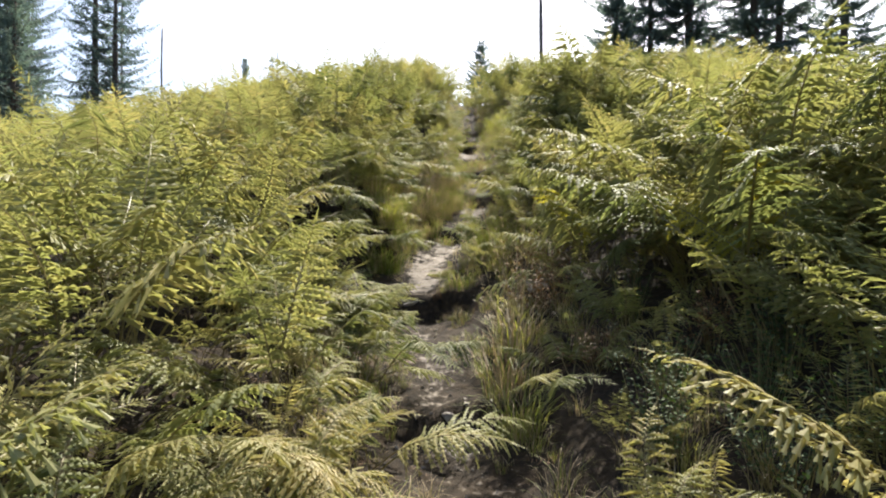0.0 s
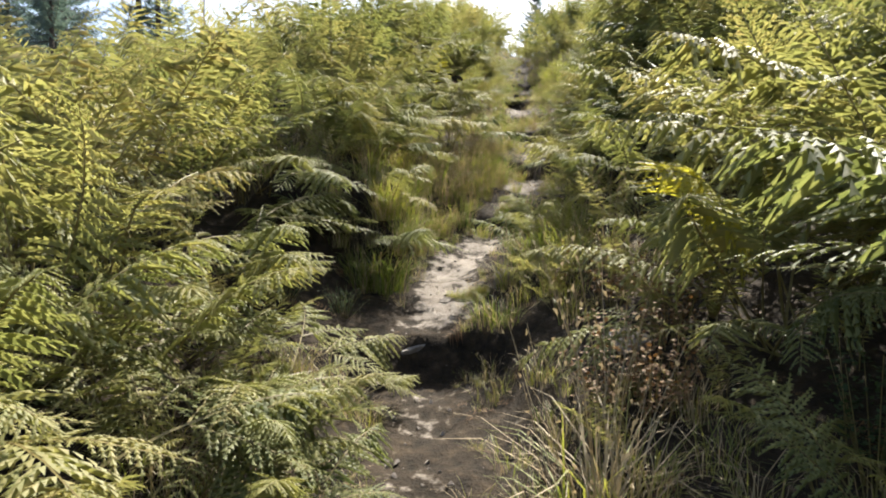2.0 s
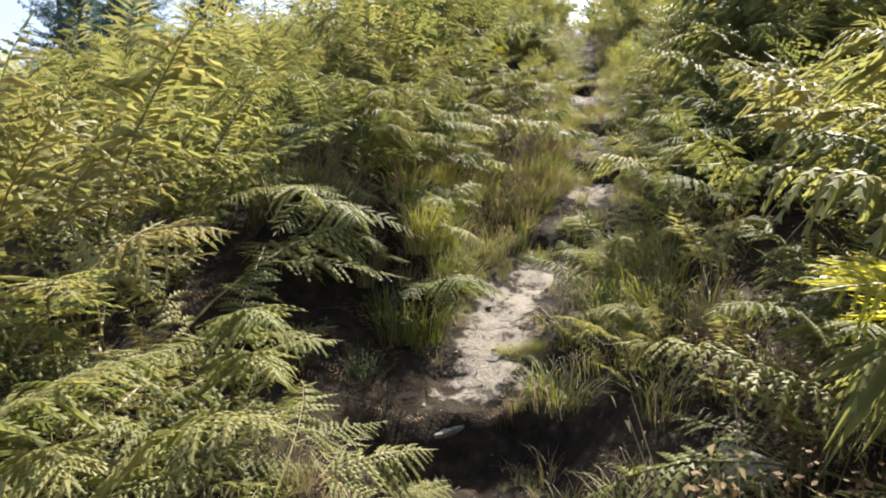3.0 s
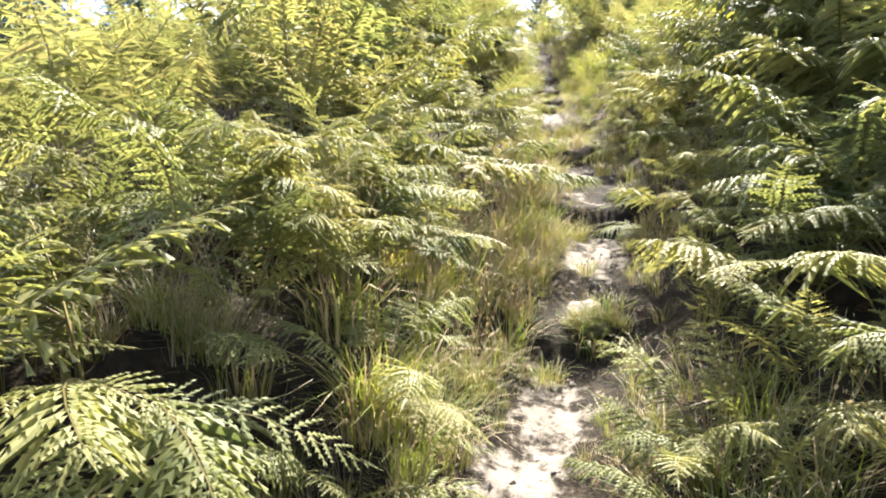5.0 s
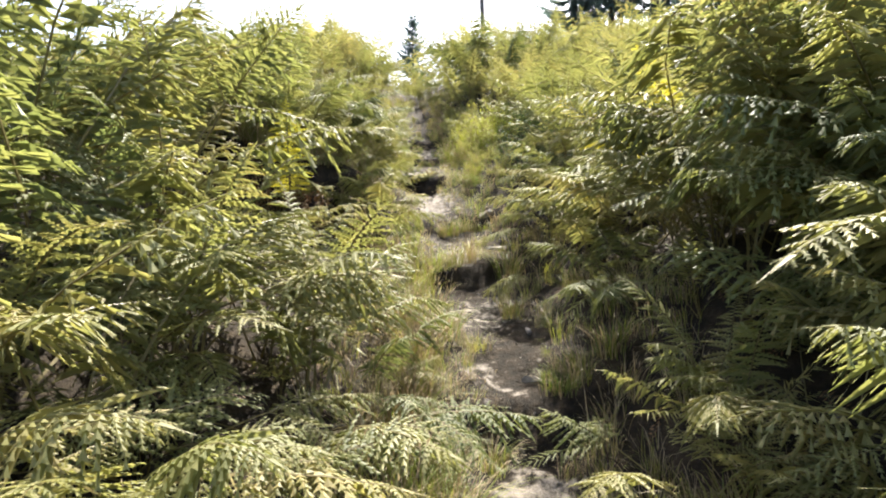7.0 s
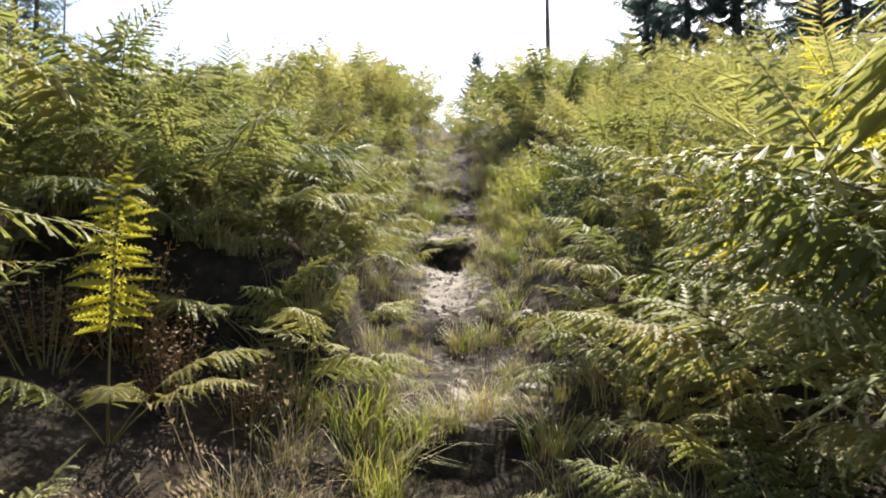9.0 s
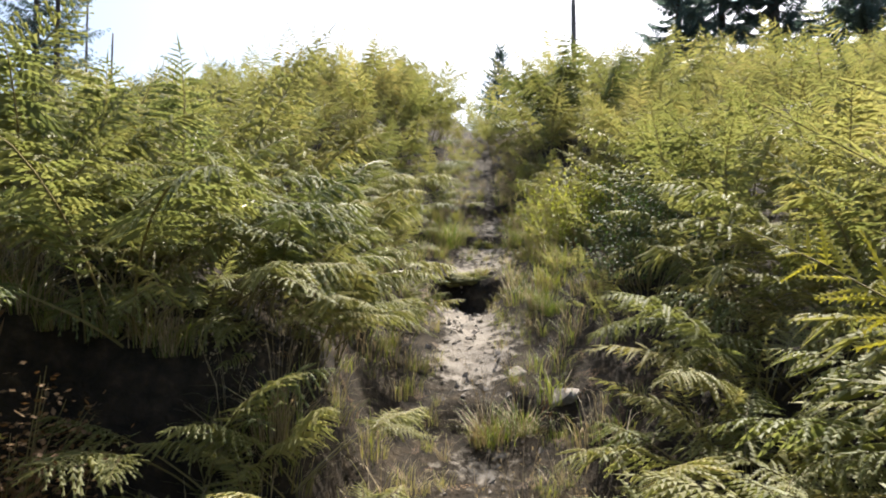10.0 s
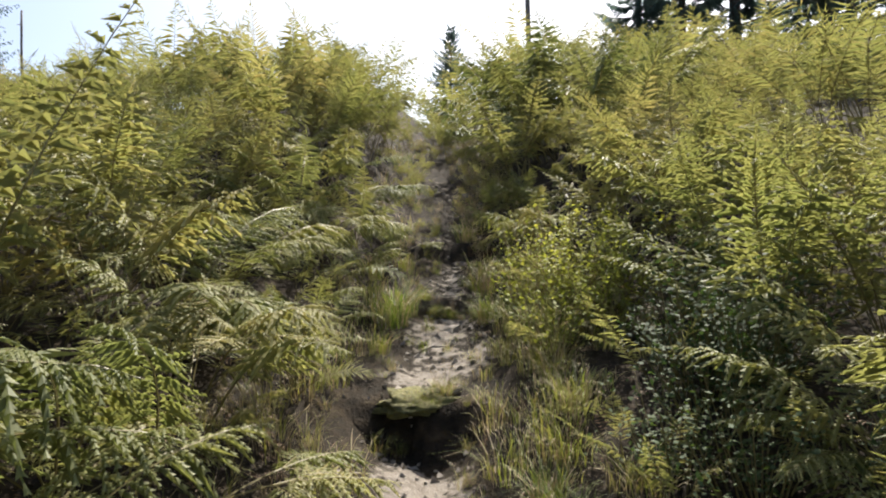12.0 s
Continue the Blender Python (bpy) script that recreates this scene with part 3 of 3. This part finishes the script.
for x, y, tall, wide, bare in ((9.4, 33, 13, 2.7, 0.01), (13.6, 33.5, 20, 4.2, 0.01), (11.6, 34, 15, 3.2, 0.01), (16.4, 32, 18, 3.4, 0.02), (18.8, 34, 19, 3.4, 0.02), (21.8, 33, 17, 3.2, 0.02)):
    spruce(rng, x, y, tall, wide, bare, TALL, 2.2)
spruce(rng, 2.95, 50, 10.2, 2.3, 0.3, "small pointed young spruce beyond the crest", 1.8)
spruce(rng, -16.3, 50, 8.8, 1.0, 0.08, "small slender young spruce beyond the crest")
spruce(rng, -14.6, 52, 9.2, 1.2, 0.2, "thin sparse young spruce beyond the crest", 0.5)
snag(rng, 6.75, 42, 19, 0.17, 0.002, 2)
snag(rng, 6.2, 42, 6.0, 0.12, 0, 1)
snag(rng, -18.5, 40, 8.2, 0.10, 0, 4)
snag(rng, -13.6, 50, 9.3, 0.10, 0, 3)
snag(rng, 24.5, 37, 19, 0.16, 0.0, 2)
snag(rng, -27.5, 52, 15.5, 0.14, 0.003, 14)


# ---- grass, shrubs and stones beside the path ----
def grass_soup(rng, blades, tall, spread, dry=0.25, seeds=0):
    """One tuft. Soup materials: 0 green blade, 1 straw."""
    s = Soup()
    for i in range(blades):
        a, r = rng.random() * 6.28, spread * rng.random() ** 0.7
        foot = np.array([math.cos(a) * r, math.sin(a) * r, -0.02])
        b = a + rng.normal() * 0.9
        out = np.array([math.cos(b), math.sin(b), 0])
        side = np.array([-math.sin(b), math.cos(b), 0]) * (0.0010 + 0.0014 * rng.random()) * (0.7 + tall)
        h, bow = tall * rng.uniform(0.45, 1.1), rng.uniform(0.35, 1.35)
        p = [foot + np.array([0, 0, h * k * (1 - 0.38 * bow * k * k)]) + out * (h * bow * 0.75 * k * k) for k in (0, 0.4, 0.75, 1.0)]
        s.add([p[0] - side, p[0] + side, p[1] - side, p[1] + side, p[2] - side * 0.7, p[2] + side * 0.7, p[3]], [(0, 1, 3), (0, 3, 2), (2, 3, 5), (2, 5, 4), (4, 5, 6)], 1 if rng.random() < dry else 0)
    for i in range(seeds):
        a, h = rng.random() * 6.28, tall * rng.uniform(1.2, 1.9)
        out = np.array([math.cos(a), math.sin(a), 0])
        P = lambda k: out * (0.02 + 0.22 * h * k * k) + np.array([0, 0, h * k * (1 - 0.1 * k)])
        s.tube([P(0), P(0.5), P(1.0)], [0.0012, 0.001, 0.0006], 3, 1)
        for j in range(9):
            q = P(rng.uniform(0.62, 1.0)) + rng.normal(size=3) * 0.014
            e = rng.normal(size=3) * 0.005
            s.add([q, q + e, q + np.array([0, 0, -0.010]) + e[::-1] * 0.5], [(0, 1, 2)], 1)
    return s


rng = np.random.default_rng(31)
TUFTS = [grass_soup(rng, 170, 0.34, 0.10, 0.2), grass_soup(rng, 130, 0.28, 0.09, 0.5, 6), grass_soup(rng, 150, 0.22, 0.13, 0.35), grass_soup(rng, 120, 0.38, 0.10, 0.65, 10)]
TUFT_DATA = [(s.pick("foliage", GRASS, 0), s.pick("straw", STRAW, 1)) for s in TUFTS]


def grass_tuft(x, y, kind, scale, turn, label):
    ob = new("grass_tuft")
    for name, data in zip(("foliage", "straw"), TUFT_DATA[kind]):
        tagged(part(name, data, ob), kind="stuff")
    ob.matrix_basis = pose(x, y, float(height(x, y)), 0, 0, turn) @ Matrix.Scale(scale, 4)
    return tagged(ob, label, "grass", "grass tufts along the path")


LUSH, DRY = "lush green grass tuft at the edge of the path", "pale half-dry grass tuft with seed heads beside the path"
for x, y, kind, scale, label in ((-0.44, 5.12, 0, 1.05, LUSH), (-0.48, 5.3, 0, 0.95, LUSH), (-0.56, 5.06, 0, 0.9, LUSH), (-0.42, 5.35, 0, 0.9, LUSH), (-0.6, 5.45, 1, 1.2, DRY), (-0.25, 6.0, 1, 1.0, DRY), (-0.3, 6.4, 3, 1.1, DRY), (-0.12, 6.75, 3, 1.0, DRY), (-0.35, 6.7, 1, 1.1, DRY), (0.5, 5.0, 0, 1.0, LUSH), (0.6, 5.25, 1, 1.0, DRY), (0.45, 4.75, 2, 1.0, LUSH), (0.68, 4.85, 3, 0.9, DRY), (0.56, 5.5, 0, 0.9, LUSH), (0.95, 11.45, 2, 0.9, LUSH), (1.05, 11.7, 2, 1.0, LUSH), (0.9, 11.15, 0, 0.55, LUSH), (0.85, 11.3, 0, 0.6, LUSH), (-0.40, 5.55, 0, 0.9, LUSH), (-0.45, 5.85, 0, 0.85, LUSH), (-0.5, 5.3, 0, 0.8, LUSH),
                                 (0.33, 5.15, 0, 1.0, LUSH), (0.42, 5.4, 1, 1.0, DRY), (0.14, 4.72, 2, 1.0, LUSH), (0.2, 5.08, 1, 0.9, DRY), (0.26, 6.42, 2, 0.9, DRY), (0.32, 3.1, 3, 1.2, DRY), (0.42, 3.4, 3, 1.2, DRY), (0.36, 2.8, 0, 1.0, LUSH),
                                 (0.18, 9.1, 0, 1.0, LUSH), (0.1, 9.3, 0, 1.1, LUSH), (0.32, 9.4, 2, 1.0, LUSH), (0.82, 9.4, 1, 1.1, DRY), (0.66, 10.36, 1, 0.8, DRY), (0.55, 10.3, 2, 0.8, DRY), (0.36, 13.1, 0, 0.9, LUSH), (0.3, 12.9, 0, 1.0, LUSH),
                                 (1.1, 12.9, 1, 1.1, DRY), (1.05, 12.4, 1, 1.0, DRY), (-0.05, 7.2, 1, 1.1, DRY), (0.0, 7.6, 3, 1.0, DRY), (0.1, 8.1, 3, 1.1, DRY), (0.95, 8.0, 1, 0.9, DRY), (0.9, 7.0, 2, 1.0, LUSH), (-0.12, 6.3, 1, 1.1, DRY)):
    grass_tuft(x, y, kind, scale, rng.random() * 360, label)

for i in range(24):
    grass_tuft(rng.uniform(0.86, 1.35), rng.uniform(11.9, 13.5), i % 4, rng.uniform(0.6, 0.95), rng.random() * 360, DRY if i % 4 in (1, 3) else LUSH)

for i in range(34):
    y = rng.uniform(5.6, 8.8)
    grass_tuft(float(track_x(y)) - rng.uniform(0.22, 0.62), y, (1, 3, 0, 3)[i % 4], rng.uniform(0.65, 1.05), rng.random() * 360, LUSH if i % 4 == 2 else DRY)
for x, y, kind, scale in ((0.02, 6.2, 2, 0.7), (0.34, 6.55, 2, 0.8), (0.3, 6.95, 1, 0.6), (0.62, 7.3, 2, 0.7), (0.36, 7.75, 1, 0.7), (0.7, 7.95, 2, 0.7), (0.42, 8.4, 2, 0.6), (0.68, 8.75, 1, 0.7), (0.45, 9.5, 1, 0.8), (0.58, 9.55, 3, 0.7), (0.5, 10.3, 3, 0.6), (0.34, 13.75, 2, 0.8), (0.92, 13.6, 1, 0.8), (0.85, 14.2, 1, 0.9), (0.95, 14.6, 3, 0.9)):
    grass_tuft(x, y, kind, scale, rng.random() * 360, "low grass clump growing on the trodden path")
for face, x0, x1, h in MOUNDS:
    for i in range(13):
        grass_tuft(x0 + 0.2 + (x1 - x0 - 0.25) * (i + rng.random()) / 13, face + rng.uniform(0.05, 0.14), (3, 1, 1)[i % 3], rng.uniform(0.45, 0.75), rng.random() * 360, "dry grass hanging over the edge of a sod")
sward = Soup()
for i in range(1350):
    y = rng.uniform(0.6, 18.0)
    sg = -1 if rng.random() < 0.48 else 1
    d = sg * ((0.15 if y < 12.6 else 0.06) + (0.9 if sg > 0 and y < 5 else 0.62) * rng.random() ** 1.3)
    x = float(track_x(y)) + d
    if any((x - hx) ** 2 + (y - hy) ** 2 < 0.8 * hr * hr for hx, hy, hr in HOLLOWS[:2]):
        continue
    v, t, m = TUFTS[rng.integers(4)].arrays()
    k = rng.uniform(0.3, 0.72) * (0.55 if abs(d) < 0.26 else 1.0)
    w = rng.random() * 6.28
    c, s_ = math.cos(w) * k, math.sin(w) * k
    vv = np.stack([x + v[:, 0] * c - v[:, 1] * s_, y + v[:, 0] * s_ + v[:, 1] * c, float(height(x, y)) + v[:, 2] * k], -1)
    lim = 7 * 36
    tt = t[(t < lim).all(1)]
    mm = m[(t < lim).all(1)]
    sward.add(vv[:lim], tt, mm)
tagged(new("verge_grass", sward.mesh("verge_grass", [GRASS, STRAW])), "mixed green and straw-coloured grass along the footpath", "grass", kind="stuff")


def weed_soup(rng, stems, tall, spread, leaf):
    """A small twiggy shrub with many small oval leaves. Soup materials: 0 leaf, 1 twig."""
    s = Soup()
    for i in range(stems):
        a, r = rng.random() * 6.28, spread * 0.35 * rng.random()
        out = np.array([math.cos(a), math.sin(a), 0])
        h, lean = tall * rng.uniform(0.5, 1.1), rng.uniform(0.1, 0.9)
        P = lambda k: out * (r + spread * lean * k) + np.array([0, 0, h * k * (1 - 0.2 * lean * k) - 0.02])
        s.tube([P(0), P(0.5), P(1)], [0.003, 0.002, 0.001], 3, 1)
        for j in range(int(26 * tall / 0.3)):
            p = P(rng.uniform(0.25, 1.0)) + rng.normal(size=3) * 0.02
            d = rng.normal(size=3)
            d[2] = abs(d[2]) * 0.4
            d /= np.linalg.norm(d)
            n = np.cross(d, rng.normal(size=3) * 0.4 + np.array([0, 0, 1.0]))
            n *= 0.3 * leaf / (np.linalg.norm(n) + 1e-6)
            l = leaf * rng.uniform(0.6, 1.2)
            s.add([p, p + d * l * 0.5 + n, p + d * l, p + d * l * 0.5 - n], [(0, 1, 2), (0, 2, 3)], 0)
    return s


WEEDS = [weed_soup(rng, 26, 0.45, 0.26, 0.022), weed_soup(rng, 22, 0.34, 0.22, 0.02), weed_soup(rng, 20, 0.55, 0.2, 0.022)]


def split_mesh(soup, leaf):
    """Foliage and stems of a shrub as two meshes."""
    v, t, m = soup.arrays()
    return tri_mesh("foliage", v, t[m == 0], [leaf]), tri_mesh("stem", v, t[m == 1], [STEM])


WEED_DATA = {"green": [split_mesh(s, BILBERRY) for s in WEEDS], "brown": [split_mesh(s, FERN_DEAD) for s in WEEDS], "fresh": [split_mesh(s, SPROUT) for s in WEEDS]}
for x, y, kind, k, scale in ((1.45, 11.45, "green", 0, 1.2), (1.5, 11.3, "green", 2, 1.2), (1.65, 11.55, "green", 0, 1.3), (1.38, 11.0, "green", 1, 1.2), (1.62, 10.75, "green", 2, 1.0), (1.75, 12.1, "green", 0, 1.3), (1.5, 11.7, "green", 0, 0.9), (1.2, 11.15, "green", 1, 1.0),
                            (-0.62, 9.1, "brown", 0, 0.9), (-0.4, 8.9, "brown", 2, 0.7), (-0.78, 8.9, "brown", 1, 1.0), (-0.2, 9.0, "brown", 1, 0.8), (0.62, 4.5, "brown", 1, 0.9), (0.75, 4.1, "brown", 2, 0.8), (0.6, 3.7, "brown", 0, 0.9), (-0.6, 4.72, "green", 1, 0.5), (-0.85, 4.6, "green", 1, 0.6), (0.8, 2.2, "green", 2, 0.9), (1.45, 2.0, "green", 0, 1.0), (1.1, 1.9, "green", 1, 1.0), (1.4, 2.5, "green", 2, 1.0), (0.95, 2.6, "green", 1, 0.9), (1.2, 2.3, "green", 0, 0.8), (1.0, 3.3, "green", 2, 0.8), (0.75, 2.9, "brown", 1, 0.8), (1.25, 2.8, "brown", 2, 0.7),
                            (1.08, 12.1, "fresh", 1, 1.1), (1.25, 12.25, "fresh", 0, 1.2), (1.08, 12.6, "fresh", 0, 1.1), (1.42, 12.2, "fresh", 2, 1.2), (1.3, 12.6, "fresh", 0, 1.3), (1.28, 12.95, "fresh", 0, 1.1), (1.5, 12.75, "fresh", 2, 1.1), (1.2, 13.25, "fresh", 1, 1.2)):
    ob = new({"green": "bilberry_shrub", "brown": "dry_weed", "fresh": "leafy_shrub"}[kind])
    tagged(part("foliage", WEED_DATA[kind][k][0], ob), kind="stuff"), tagged(part("stem", WEED_DATA[kind][k][1], ob), kind="stuff")
    ob.matrix_basis = pose(x, y, float(height(x, y)), 0, 0, rng.random() * 360) @ Matrix.Scale(scale, 4)
    tagged(ob, {"green": "small dark green leafy shrub beside the path", "brown": "withered brown weed beside the path", "fresh": "bright yellow-green shrub with many small leaves beside the path"}[kind], "shrub", "low weeds beside the path")


def stone_mesh(name, rng, size, mat, cuts=7):
    """A worn angular stone: a ball cut by flat faces, then roughened."""
    bm = bmesh.new()
    bmesh.ops.create_icosphere(bm, subdivisions=4, radius=1.0)
    planes = [(Vector(rng.normal(size=3)).normalized(), rng.uniform(0.35, 0.75)) for _ in range(cuts + 4)] + [(Vector((0, 0, 1)), 0.55)]
    for v in bm.verts:
        for n, o in planes:
            over = v.co.dot(n) - o
            if over > 0:
                v.co -= n * over
        v.co *= 1 + 0.14 * noise.noise(v.co * 2.5 + Vector(size) * 40) + 0.06 * noise.noise(v.co * 8.0)
        v.co.x *= size[0]
        v.co.y *= size[1]
        v.co.z *= size[2]
    me = bpy.data.meshes.new(name)
    bm.to_mesh(me)
    bm.free()
    me.materials.append(mat)
    return me


for x, y, sx, sy, sz, sink, label in ((0.2, 5.26, 0.14, 0.12, 0.10, 0.02, "pale flat-topped boulder set in the path edge"), (-0.12, 5.06, 0.07, 0.06, 0.05, 0.01, "small pale stone on the path"), (-0.24, 4.72, 0.20, 0.13, 0.12, 0.09, "angular block of stone forming a step"),
                                      (0.66, 4.2, 0.22, 0.10, 0.09, 0.03, "long pale rock half buried in weeds"), (0.86, 9.78, 0.16, 0.13, 0.07, 0.03, "pale rounded rock in the grass"), (0.68, 10.68, 0.075, 0.05, 0.05, 0.01, "small white stone on the path"),
                                      (0.84, 10.5, 0.10, 0.14, 0.07, 0.035, "pale rock beside the path"), (0.62, 13.0, 0.12, 0.09, 0.06, 0.02, "flat stone bedded in the path"), (0.5, 12.75, 0.14, 0.1, 0.05, 0.02, "flat stone bedded in the path"), (0.62, 8.1, 0.11, 0.08, 0.06, 0.02, "flat stone bedded in the path"),
                                      (0.32, 10.75, 0.05, 0.04, 0.03, 0.005, "small dark clod lying on the path"), (0.0, 2.99, 0.10, 0.07, 0.05, 0.03, "flat stone bedded in the path"), (0.2, 6.65, 0.13, 0.09, 0.06, 0.02, "pale flat stone in the path"), (0.78, 14.0, 0.13, 0.1, 0.08, 0.03, "dark stone forming a step")):
    ob = new("stone", stone_mesh("stone", rng, (sx, sy, sz), BARK if "dark" in label else ROCK))
    ob.matrix_basis = pose(x, y, float(height(x, y)) - sink, rng.normal() * 8, rng.normal() * 8, rng.random() * 60 - 30)
    tagged(ob, label, "stone", "stones along the path")


def turf_lip(x, y, wide, deep, thick):
    """Mossy sod that overhangs a step."""
    bm = bmesh.new()
    bmesh.ops.create_icosphere(bm, subdivisions=4, radius=1.0)
    for v in bm.verts:
        c = v.co
        k = 1 + 0.5 * noise.noise(c * 1.9 + Vector((x, y, 0))) + 0.3 * noise.noise(c * 5.0 + Vector((y, x, 0))) + 0.16 * noise.noise(c * 14.0)
        v.co = Vector((c.x * wide * k, c.y * deep * k, (c.z if c.z > 0 else c.z * 0.6) * thick * k))
    me = bpy.data.meshes.new("turf")
    bm.to_mesh(me)
    bm.free()
    me.materials.append(MOSS)
    for q in me.polygons:
        q.use_smooth = True
    ob = new("turf", me)
    ob.matrix_basis = pose(x, y, float(height(x, y)) - 0.02, 6, 0, rng.normal() * 8)
    return tagged(ob, "mossy sod with short grass overhanging a path step", "turf", "sods on the path steps")


for x, y, w, d, h in ((0.42, 12.12, 0.20, 0.12, 0.05), (-0.02, 5.08, 0.10, 0.08, 0.025), (0.24, 6.5, 0.12, 0.10, 0.05), (0.58, 13.25, 0.10, 0.08, 0.06)):
    turf_lip(x, y, w, d, h)
    for i in range(26 if w > 0.2 else 11):
        grass_tuft(x + rng.uniform(-0.9, 0.9) * w, y + rng.uniform(-0.9, 0.6) * d, (2, 1)[i % 4 == 0], rng.uniform(0.22, 0.45), rng.random() * 360, "short yellowish grass growing on a sod")


# ---- single ferns that hang over the path ----
def lone_fern(x, y, fronds, label):
    """fronds: azimuth, length, first and last angle from upright, bend to the side, leaf material."""
    e = new("fern")
    for az, ln, a0, a1, bend, mat in fronds:
        sp = frond(rng, 4, 1.0, a0, a1, bend)
        part("frond", sp.mesh("frond", [mat, STEM]), e, pose(0, 0, -0.02, 0, 0, az) @ pose(0, 0, 0, -38 if mat is FERN_GOLD_LIT and a0 > 5 else 0) @ Matrix.Scale(ln, 4))
    e.matrix_basis = pose(x, y, float(height(x, y)))
    return tagged(e, label, "fern", "ferns beside the path")


lone_fern(0.95, 4.22, ((214, 1.16, 22, 98, 0.0, FERN_GOLD_LIT), (205, 0.75, 20, 112, 0.1, FERN), (120, 0.8, 10, 90, 0.1, FERN), (240, 0.7, 20, 105, 0, FERN), (30, 0.9, 10, 80, 0, FERN)), "fern with one bright yellow frond reaching over the path")
lone_fern(1.28, 6.0, ((185, 1.05, 25, 125, 0.1, FERN), (172, 1.0, 14, 108, -0.1, FERN), (202, 0.95, 36, 128, 0.2, FERN), (190, 0.8, 50, 126, 0, FERN), (150, 1.0, 12, 100, 0, FERN), (60, 0.95, 8, 85, 0, FERN), (215, 0.85, 30, 118, 0, FERN)), "large fern with sunlit fronds drooping over the path")
lone_fern(1.9, 10.25, ((180, 1.08, 20, 104, 0.1, FERN), (196, 1.0, 32, 112, 0, FERN), (160, 1.0, 16, 100, 0, FERN), (222, 0.75, 30, 112, 0.1, FERN), (40, 0.9, 10, 85, 0, FERN)), "large fern with sunlit fronds drooping over the path")
lone_fern(1.36, 9.78, ((196, 0.85, 14, 104, 0.0, FERN), (176, 0.7, 30, 110, 0.1, FERN), (222, 0.7, 34, 112, -0.1, FERN), (140, 0.75, 15, 95, 0, FERN), (20, 0.7, 12, 90, 0, FERN)), "fern with one long pale frond arching over the grass")
lone_fern(1.75, 8.8, ((200, 1.15, 4, 50, 0.1, FERN_GOLD_LIT), (120, 1.2, 6, 60, 0, FERN_GOLD_LIT), (270, 0.8, 6, 60, 0, FERN), (330, 1.1, 8, 75, 0, FERN_GOLD_LIT), (30, 1.1, 8, 70, 0, FERN)), "tall fern with fronds coloured yellow as if sunlit on the bank")
lone_fern(1.78, 3.0, ((190, 1.15, 4, 60, 0.1, FERN_GOLD_LIT), (110, 1.15, 6, 75, 0, FERN_GOLD_LIT), (250, 0.9, 12, 85, 0, FERN), (330, 1.0, 8, 75, 0, FERN), (30, 1.1, 8, 70, 0, FERN_GOLD_LIT)), "tall fern with fronds coloured yellow as if sunlit on the bank")
lone_fern(1.75, 10.95, ((178, 0.6, 40, 112, 0.1, FERN), (205, 0.6, 50, 115, 0, FERN), (150, 0.55, 35, 105, 0, FERN), (90, 0.6, 28, 90, 0, FERN)), "fern with pale arching fronds beside a leafy shrub")
lone_fern(-0.49, 8.72, ((100, 0.86, 0, 22, 0.0, FERN_GOLD_LIT), (350, 0.5, 40, 110, 0.1, FERN), (20, 0.55, 30, 112, 0, FERN), (240, 0.5, 30, 100, 0, FERN), (300, 0.5, 35, 105, 0, FERN)), "fern with one upright golden-green frond above brown weeds")
lone_fern(0.08, 10.9, ((0, 0.45, 30, 100, 0, FERN), (330, 0.45, 20, 95, 0, FERN), (60, 0.5, 15, 90, 0, FERN), (200, 0.5, 15, 90, 0, FERN)), "low spreading fern at the edge of the path")


# ---- crumbs of earth and gravel on the trodden path ----
grit = Soup()
for i in range(1150):
    coarse = i >= 900
    y = rng.uniform(10.3, 13.4) if coarse else rng.uniform(1.5, 15.5)
    x = float(track_x(y)) + rng.normal() * 0.16
    r = (0.007 + 0.020 * rng.random() ** 2) if coarse else 0.004 + 0.016 * rng.random() ** 3
    c = np.array([x, y, float(height(x, y)) + 0.2 * r])
    d = rng.normal(size=(5, 3)) * 0.25 + np.array([[1, 0, 0], [-0.5, 0.87, 0], [-0.5, -0.87, 0], [0, 0, 0.8], [0, 0, -0.8]])
    grit.add(c + d * r, [(0, 1, 3), (1, 2, 3), (2, 0, 3), (1, 0, 4), (2, 1, 4), (0, 2, 4)])
tagged(new("path_gravel", grit.mesh("path_gravel", [ROCK])), "loose pale grit and crumbs of earth on the path", "gravel", kind="stuff")


# ---- withered bits of last year's ferns on the ground ----
litter = Soup()
for i in range(900):
    y = rng.uniform(1.0, 15.0)
    sg = -1 if rng.random() < 0.5 else 1
    x = float(track_x(y)) + sg * (0.22 + 1.1 * rng.random())
    v, t, m = LOW[0][rng.integers(len(LOW[0]))]
    k, w = rng.uniform(0.09, 0.22), rng.random() * 6.28
    c, s_ = math.cos(w) * k, math.sin(w) * k
    lx, ly = v[:, 2] + v[:, 0] * 0.5, v[:, 1]
    px, py = x + lx * c - ly * s_, y + lx * s_ + ly * c
    litter.add(np.stack([px, py, height(px, py) + 0.012 + 0.05 * k * v[:, 0]], -1), t)
tagged(new("fern_litter", litter.mesh("fern_litter", [FERN_DEAD])), "withered brown fern litter lying between the plants", "litter", kind="stuff")
